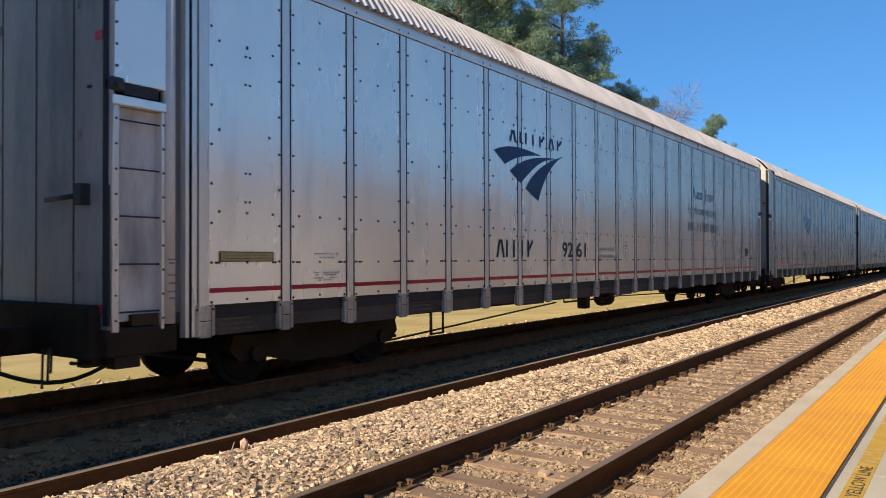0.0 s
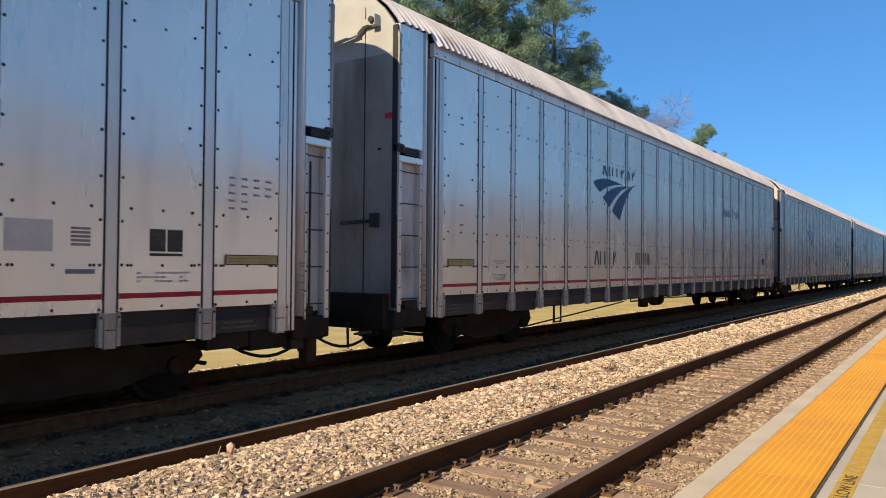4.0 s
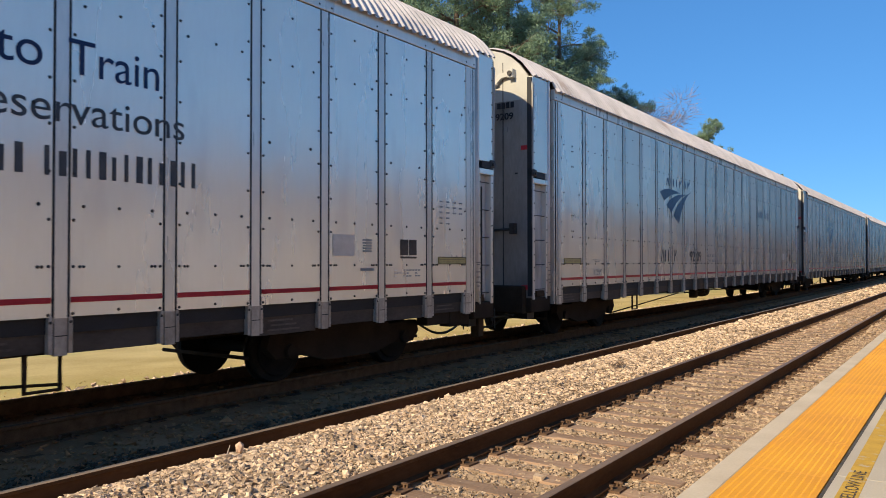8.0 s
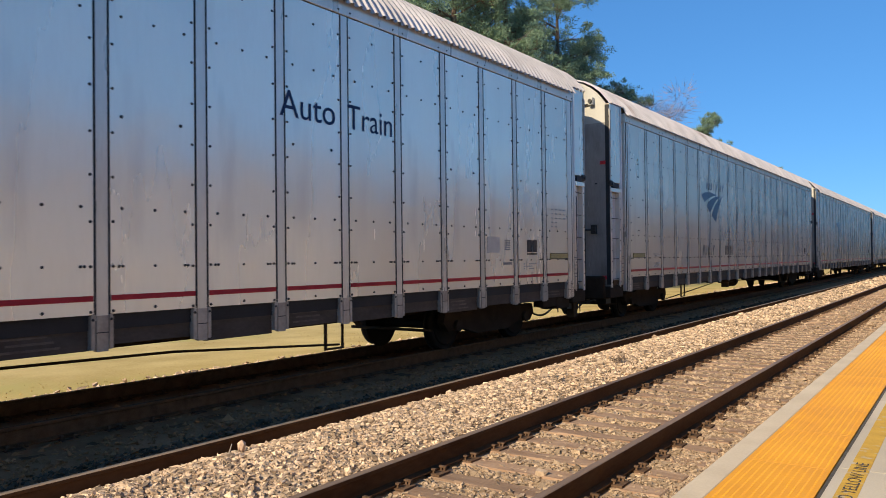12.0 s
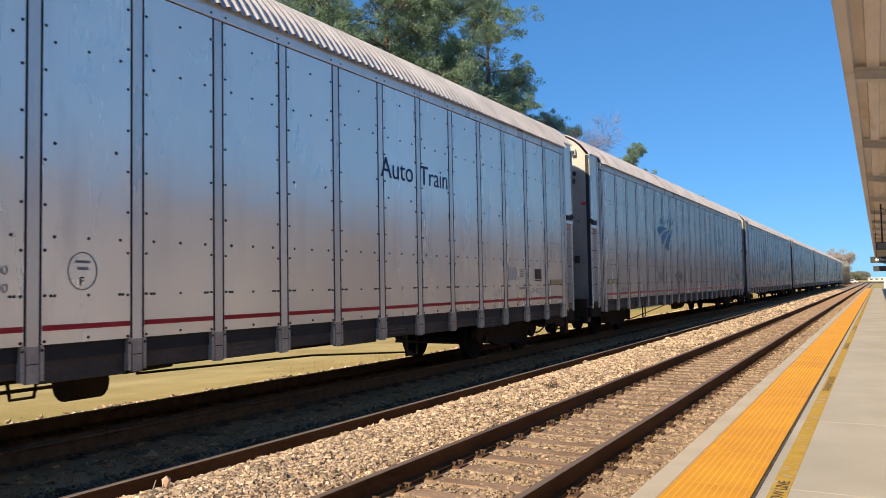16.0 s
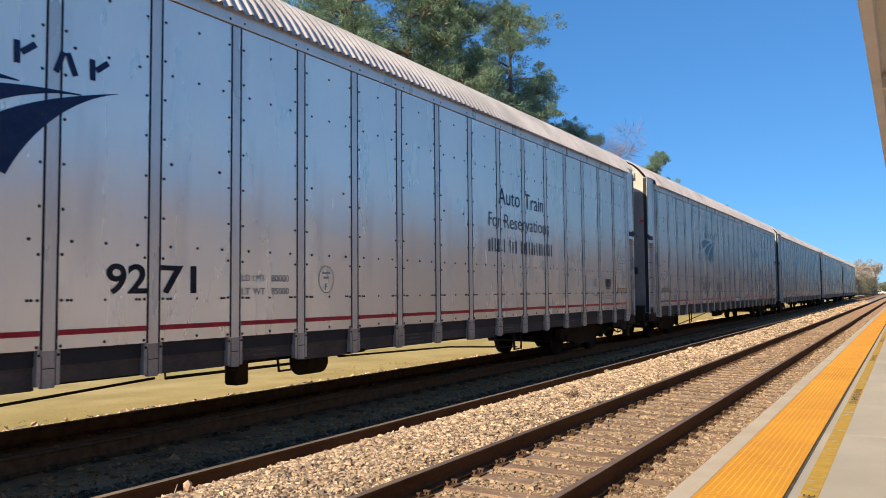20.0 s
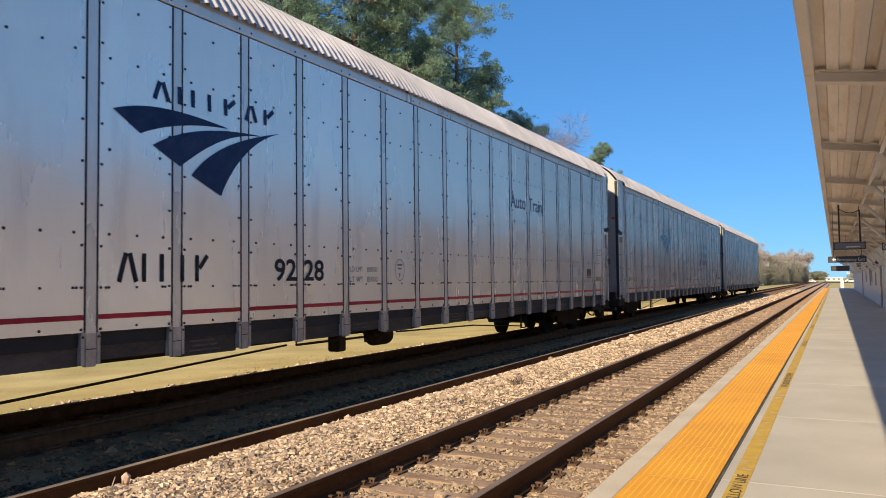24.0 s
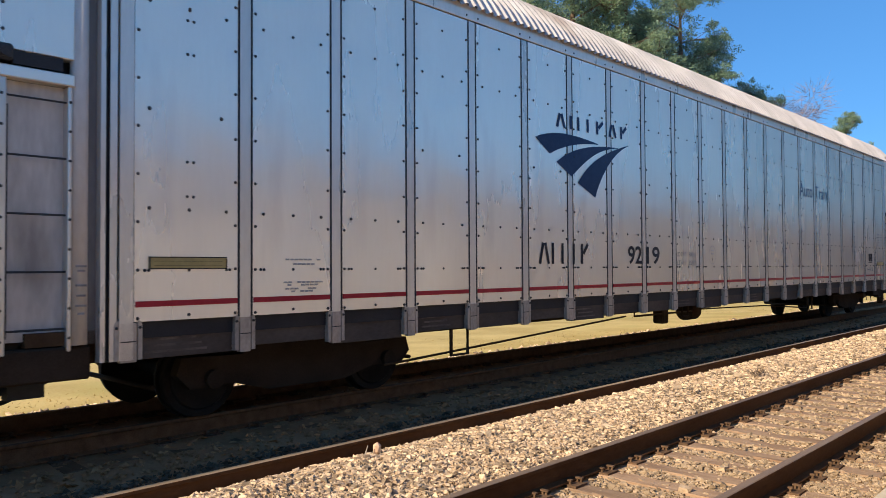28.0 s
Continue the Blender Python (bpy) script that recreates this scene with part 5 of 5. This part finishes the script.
def sprays(name, seed, tufts, per, size, width, material, flat=0.6):
    """Small blades round the middle of each tuft (rows of x, y, z, radius): a share lies along its skin, the rest points outwards."""
    rnd = np.random.default_rng(seed)
    t = np.repeat(np.array(tufts), per, axis=0)
    n = len(t)
    d = rnd.normal(size=(n, 3))
    d[:, 2] = d[:, 2] * 0.8 + 0.3
    d /= np.linalg.norm(d, axis=1)[:, None]
    start = t[:, :3] + d * t[:, 3:4] * rnd.uniform(0.35, 1.0, (n, 1)) * (1, 1, 0.7)
    skin = np.cross(d, rnd.normal(size=(n, 3)))
    skin /= np.linalg.norm(skin, axis=1)[:, None]
    lie = (rnd.random((n, 1)) < flat)
    way = np.where(lie, skin + 0.25 * d, d + 0.3 * skin)
    side = np.cross(way, np.where(lie, d + 0.4 * rnd.normal(size=(n, 3)), rnd.normal(size=(n, 3))))
    side *= width * rnd.uniform(0.7, 1.3, (n, 1)) / np.linalg.norm(side, axis=1)[:, None]
    tip = start + way * size * rnd.uniform(0.6, 1.3, (n, 1))
    V = np.stack([start - side, start + side, tip], 1).reshape(-1, 3)
    me = bpy.data.meshes.new(name)
    me.from_pydata(V.tolist(), [], np.arange(3 * n).reshape(-1, 3).tolist())
    me.materials.append(material)
    return me


def bare_meshes(seed, h, spread, bark):
    """A leafless tree: trunk, forking limbs and a haze of fine twigs."""
    rnd = random.Random(seed)
    wood, tufts = bmesh.new(), []

    def grow(p, d, length, r, depth):
        q = p + d * length
        rod(wood, p, q, r, 6 if depth < 2 else 4, r * 0.65, caps=False)
        if depth > 1:
            tufts.append((q.x, q.y, q.z, length * 0.55))
        if depth == 4:
            return
        for _ in range(3 if depth else 5):
            e = (d + Vector((rnd.gauss(0, 0.5), rnd.gauss(0, 0.5), rnd.gauss(0.1, 0.25))) * spread).normalized()
            grow(p.lerp(q, rnd.uniform(0.55, 1.0)), e, length * rnd.uniform(0.55, 0.8), r * 0.5, depth + 1)
    grow(Vector((0, 0, -0.5)), Vector((0, 0, 1)), h * 0.33, 0.15, 0)
    return mesh_of("trunk", wood, bark), sprays("twigs", seed, tufts, 26 if bark is TWIG else 60, 0.5 if bark is TWIG else 0.36, 0.035 if bark is TWIG else 0.007, bark, 0.2)


def pine_meshes(seed, h, spread, dense):
    rnd = random.Random(seed)
    trunk, tufts = bmesh.new(), []
    lean = Vector((rnd.uniform(-0.4, 0.4), rnd.uniform(-0.4, 0.4), 0))
    at = [Vector((0, 0, -0.5)) + lean * t * t + Vector((0, 0, (h + 0.3) * t)) for t in (0, 0.2, 0.4, 0.6, 0.8, 0.97)]
    rad = [0.36, 0.29, 0.24, 0.19, 0.12, 0.03]
    for i in range(5):
        rod(trunk, at[i], at[i + 1], rad[i] * h / 20, 10, rad[i + 1] * h / 20, caps=i == 0)
    n = int(34 * dense)
    for k in range(n):
        t = 0.30 + 0.69 * k / n + rnd.uniform(-0.02, 0.02)
        base = lean * t * t + Vector((0, 0, (h + 0.3) * t - 0.5))
        a = rnd.uniform(0, 6.28)
        reach = spread * (1.0 - 0.72 * max(0, (t - 0.42) / 0.58)) * rnd.uniform(0.5, 1.1) * (0.65 if t < 0.4 else 1)
        mid = base + Vector((math.cos(a) * reach * 0.55, math.sin(a) * reach * 0.55, rnd.uniform(0.0, 0.7)))
        tip = base + Vector((math.cos(a) * reach, math.sin(a) * reach, rnd.uniform(0.2, 1.4)))
        rod(trunk, base, mid, 0.07 * h / 20, 6, 0.045 * h / 20, caps=False)
        rod(trunk, mid, tip, 0.045 * h / 20, 5, 0.012, caps=False)
        for c in range(rnd.randint(4, 6)):
            s = rnd.uniform(0.35, 1.05)
            q = base.lerp(tip, s) + Vector((rnd.uniform(-0.9, 0.9), rnd.uniform(-0.9, 0.9), rnd.uniform(-0.1, 0.6))) * spread / 4
            rod(trunk, base.lerp(tip, s * 0.85), q, 0.025, 4, 0.008, caps=False)
            for _ in range(rnd.randint(2, 4)):
                w = q + Vector((rnd.gauss(0, 0.45), rnd.gauss(0, 0.45), rnd.gauss(0.1, 0.25))) * spread / 4
                rod(trunk, q, w, 0.012, 3, 0.006, caps=False)
                tufts.append((w.x, w.y, w.z, rnd.uniform(0.28, 0.55)))
    return mesh_of("trunk", trunk, BARK), sprays("crown", seed, tufts, 90, 0.17, 0.03, NEEDLE)


def shrub_meshes(seed, h, leafy):
    rnd = random.Random(seed)
    tw, lf = bmesh.new(), bmesh.new()
    for k in range(26):
        a, r = rnd.uniform(0, 6.28), rnd.uniform(0, 1.2)
        p = Vector((math.cos(a) * r, math.sin(a) * r, -0.6))
        for s in range(4):
            q = p + Vector((rnd.uniform(-0.5, 0.5), rnd.uniform(-0.5, 0.5), h * rnd.uniform(0.18, 0.3)))
            rod(tw, p, q, 0.06 / (s + 1) + 0.012, 4, 0.05 / (s + 2) + 0.008, caps=False)
            for _ in range(7):
                d = q + Vector((rnd.gauss(0, 0.6), rnd.gauss(0, 0.6), rnd.uniform(0.1, 1.2)))
                rod(tw, q, d, 0.014, 3, 0.006, caps=False)
                leaf_cloud(tw, rnd, d, 0.5, 0.5, 5, 0.22)
                if rnd.random() < leafy:
                    leaf_cloud(lf, rnd, d, 0.7, 0.6, 22, 0.22)
            p = q
    leaf_cloud(lf, rnd, (0, 0, h * 0.3), 1.8, h * 0.35, int(700 * leafy) + 40, 0.25)
    return mesh_of("stems", tw, TWIG), mesh_of("foliage", lf, LEAF)


def make_trees():
    rnd = random.Random(21)
    kinds = [pine_meshes(31, 22, 4.6, 1.3), pine_meshes(47, 19, 4.2, 1.2), pine_meshes(53, 24, 5.0, 1.3)]
    spots = [(-24.5, 31, 2, 1.0), (-21, 36.5, 1, 1.05), (-22.8, 33.8, 0, 0.95), (-25, 39.5, 0, 1.0), (-21.5, 44.0, 0, 0.92), (-26, 46, 2, 0.8), (-22, 49.0, 1, 0.88), (-20.5, 53.0, 1, 0.75), (-23, 54.5, 0, 0.62), (-20.5, 57.5, 2, 0.45), (-21.5, 110.0, 0, 0.62)]
    for x, y, k, s in spots:
        t = thing("pine_tree", "tall green pine tree with an uneven open crown", "tree", "pines behind the train", at=(x, y, -0.4))
        t.rotation_euler = (0, 0, rnd.uniform(0, 6.28))
        t.scale = (s, s, s)
        part("trunk", kinds[k][0], BARK, t)
        part("crown", kinds[k][1], NEEDLE, t)
    t = thing("pine_tree", "slender young pine tree alone beyond the others", "tree", "pines behind the train", at=(-20.3, 73.4, -0.4))
    t.scale = (0.58, 0.58, 0.80)
    part("trunk", kinds[1][0], BARK, t)
    part("crown", kinds[1][1], NEEDLE, t)
    bush = [shrub_meshes(61, 5.5, 0.15), shrub_meshes(67, 6.0, 0.55), shrub_meshes(71, 5.0, 0.85)]
    bare = [bare_meshes(81, 10.0, 1.0, TWIG), bare_meshes(83, 10.0, 0.8, TWIG), bare_meshes(89, 10.0, 1.15, TWIG), bare_meshes(97, 10.0, 0.75, REDTWIG)]
    y = 62.0
    while y < 325:
        edge = float(np.interp(y, [60, 150, 200, 250, 325], [-20.5, -23.5, -22.5, -16.5, -10.5]))
        x = edge + rnd.uniform(-1.2, 1.2)
        s = rnd.uniform(0.8, 1.3)
        k = rnd.choice((1, 2, 2, 2, 1)) if y < 200 else rnd.choice((2, 1, 1, 0))
        label = ("bare brown winter shrub at the edge of the grass", "half-bare brown and green shrub by the railway", "dense green shrub at the edge of the grass")[k]
        t = thing("shrub", label, "shrub", "far hedge of shrubs", at=(x, y, -0.5))
        t.rotation_euler = (0, 0, rnd.uniform(0, 6.28))
        t.scale = (s, s, s)
        part("stem", bush[k][0], TWIG, t)
        part("foliage", bush[k][1], LEAF, t)
        if y > 95:
            k = rnd.randrange(3)
            s = float(np.interp(y, [95, 200, 250, 325], [1.0, 1.25, 1.45, 1.55])) * rnd.uniform(0.88, 1.1)
            t = thing("bare_tree", "leafless grey-brown tree in the far row", "tree", "far bare trees", at=(edge - rnd.uniform(1.5, 4.5), y + rnd.uniform(-2, 2), -0.5))
            t.rotation_euler = (0, 0, rnd.uniform(0, 6.28))
            t.scale = (s, s, s)
            part("trunk", bare[k][0], TWIG, t)
            part("twig_crown", bare[k][1], TWIG, t)
        y += rnd.uniform(3.5, 5.5) * (1 + y / 400)
    for x, y, s, k, label in ((-10.2, 332, 1.75, 1, "tall pale leafless tree at the end of the far row"), (-22.5, 49.5, 2.05, 3, "leafless pinkish-brown tree behind the train")):
        t = thing("bare_tree", label, "tree", "far bare trees", at=(x, y, -0.5))
        t.scale = (s, s, s)
        part("trunk", bare[k][0], TWIG, t)
        part("twig_crown", bare[k][1], TWIG, t)
    # far woods, one thing
    tufts = []
    for k in range(700):
        y = rnd.uniform(430, 900)
        x = rnd.choice((-1, -1, 1)) * rnd.uniform(16, 70) - 4
        if k % 4 == 0:
            x, y = rnd.uniform(-23, -9), rnd.uniform(780, 900)
        tufts.append((x, y, rnd.uniform(0, 6), 3.0))
    ob = new("far_woods", sprays("far_woods", 5, tufts, 40, 1.6, 0.5, LEAF))
    tagged(ob, "distant wooded strip beyond the level crossing", "woods", kind="stuff")


def make_grass():
    rnd = np.random.default_rng(9)
    n = 7000
    x = -10.3 - rnd.gamma(1.4, 1.7, n)
    y = rnd.uniform(0, 45, n)
    z = np.interp(x, [-30, -14, -11.2, -10.4], [-0.5, -0.25, -0.14, -0.22])
    a = rnd.uniform(0, 6.28, n)
    h = rnd.uniform(0.01, 0.035, n)
    w = 0.012
    V = np.stack([np.stack([x - w * np.cos(a), y - w * np.sin(a), z], 1), np.stack([x + w * np.cos(a), y + w * np.sin(a), z], 1), np.stack([x + rnd.normal(0, 0.03, n), y + rnd.normal(0, 0.03, n), z + h], 1)], 1).reshape(-1, 3)
    me = bpy.data.meshes.new("grass")
    me.from_pydata(V.tolist(), [], np.arange(3 * n).reshape(-1, 3).tolist())
    me.materials.append(BLADE)
    tagged(new("grass", me), "short dry yellow grass along the railway", "grass", kind="stuff")


def vehicle(x, y, label, paint):
    v = thing("parked_car", label, "car", "far cars", at=(x, y, -0.3))
    bm = bmesh.new()
    prism(bm, [(-2.2, 0.35), (2.2, 0.35), (2.25, 0.8), (1.5, 0.95), (0.9, 1.45), (-1.1, 1.48), (-1.9, 0.98), (-2.2, 0.85)], -0.85, 0.85, axis="y")
    part("body", bm, paint, v)
    part("windscreen", block(-1.0, 0.85, -0.87, 0.87, 1.02, 1.36), GLASS, v, "dark glass")
    for wx in (-1.35, 1.35):
        for wy in (-0.86, 0.86):
            bm = bmesh.new()
            rod(bm, (wx, wy - 0.1, 0.32), (wx, wy + 0.1, 0.32), 0.32, 16)
            part("wheel", bm, RUBBER, v)


def make_distance():
    solid("road", block(-200, 200, 332, 341, -0.6, -0.02), ASPHALT, "grey road at the far level crossing", "road", kind="structure")
    b = thing("white_building", "long low white building far beyond the crossing", "building", at=(-0.5, 560, -0.4))
    part("wall", block(-5, 5, 0, 12, 0, 1.9), WHITE, b)
    part("roof", block(-5.4, 5.4, -0.6, 12.6, 1.9, 2.2, 0.05), WHITE, b)
    for k in range(3):
        part("window", block(-4 + 3.0 * k, -2.6 + 3.0 * k, -0.05, 0.02, 0.8, 1.5), GLASS, b, "dark window")
    w = thing("platform_end_cabinet", "white metal cabinet at the far end of the platform", "cabinet", at=(0.9, 126.0, PLAT))
    part("body", block(-0.22, 0.22, -0.2, 0.2, 0.0, 1.1, 0.02), WHITE, w)
    part("door", block(-0.18, 0.18, -0.212, -0.2, 0.1, 1.02, 0.004), WHITE, w)
    vehicle(-9, 336, "white car stopped at the level crossing", CARPAINT)
    vehicle(5.5, 337, "white car waiting on the crossing road", CARPAINT)
    vehicle(-15, 334.5, "white car on the far crossing road", CARPAINT)
    for x, y in ((-13, 326), (4.5, 328)):
        c = thing("crossing_signal", "crossing signal mast with crossed white boards", "signal", "crossing signals", at=(x, y, -0.4))
        bm = bmesh.new()
        rod(bm, (0, 0, 0), (0, 0, 4.4), 0.08, 10)
        part("mast", bm, GREYPATCH, c)
        bm = bmesh.new()
        for s in (-1, 1):
            prism(bm, [(-0.6, 3.9 - s * 0.35 - 0.1), (0.6, 3.9 + s * 0.35 - 0.1), (0.6, 3.9 + s * 0.35 + 0.1), (-0.6, 3.9 - s * 0.35 + 0.1)], -0.12 - 0.02 * s, -0.1 - 0.02 * s)
        part("crossed_boards", bm, SIGNTEXT, c)
    for x, y, h in ((-9.3, 318, 6.5),):
        p = thing("utility_pole", "wooden utility pole with a crossarm in the distance", "pole", "utility poles", at=(x, y, -0.5))
        bm = bmesh.new()
        rod(bm, (0, 0, 0), (0, 0, h), 0.15, 10, 0.1)
        part("pole", bm, BARK, p)
        part("crossarm", block(-1.1, 1.1, -0.06, 0.06, h - 0.9, h - 0.75), BARK, p)
    s = thing("trackside_marker", "small white square marker sign on a thin post in the grass", "sign", at=(-13, 69.2, -0.35))
    bm = bmesh.new()
    rod(bm, (0, 0, 0), (0, 0, 1.2), 0.03, 8)
    part("post", bm, GREYPATCH, s)
    part("plate", block(-0.21, 0.21, -0.03, -0.01, 1.05, 1.45), SIGNTEXT, s)
    part("plate_mark", block(-0.05, 0.05, -0.036, -0.03, 1.2, 1.3), INK, s)


# ---- what moves ----
def motions():
    for j, car in enumerate(CARS):
        walk(car, [(t, pose(T2, s + PITCH * j, Z2)) for t, s in TRAIN])
    # one turn of the wheels for all: each rolls with its car
    ts, ss = [a for a, _ in TRAIN], [b for _, b in TRAIN]
    lead = WHEELSETS[0]
    rows, s0 = [], ss[0]
    for k in range(28 * FPS + 1):
        t = k / FPS
        i = min(int(t), 27)
        s = ss[i] + (ss[i + 1] - ss[i]) * (t - ts[i])
        rows.append((t, pose(0, 0, 0, math.degrees((s - s0) / -0.43) * -1)))
    walk(lead, rows)
    act, slot = lead.animation_data.action, lead.animation_data.action_slot
    for w in [o for o in bpy.data.objects if o.name.startswith("wheelset") and o is not lead]:
        w.rotation_mode = "QUATERNION"
        w.animation_data_create()
        w.animation_data.action = act
        w.animation_data.action_slot = slot


make_ground()
make_platform()
make_station()
make_train()
make_signs()
make_trees()
make_distance()
make_grass()
make_tracks()
make_stones()
motions()
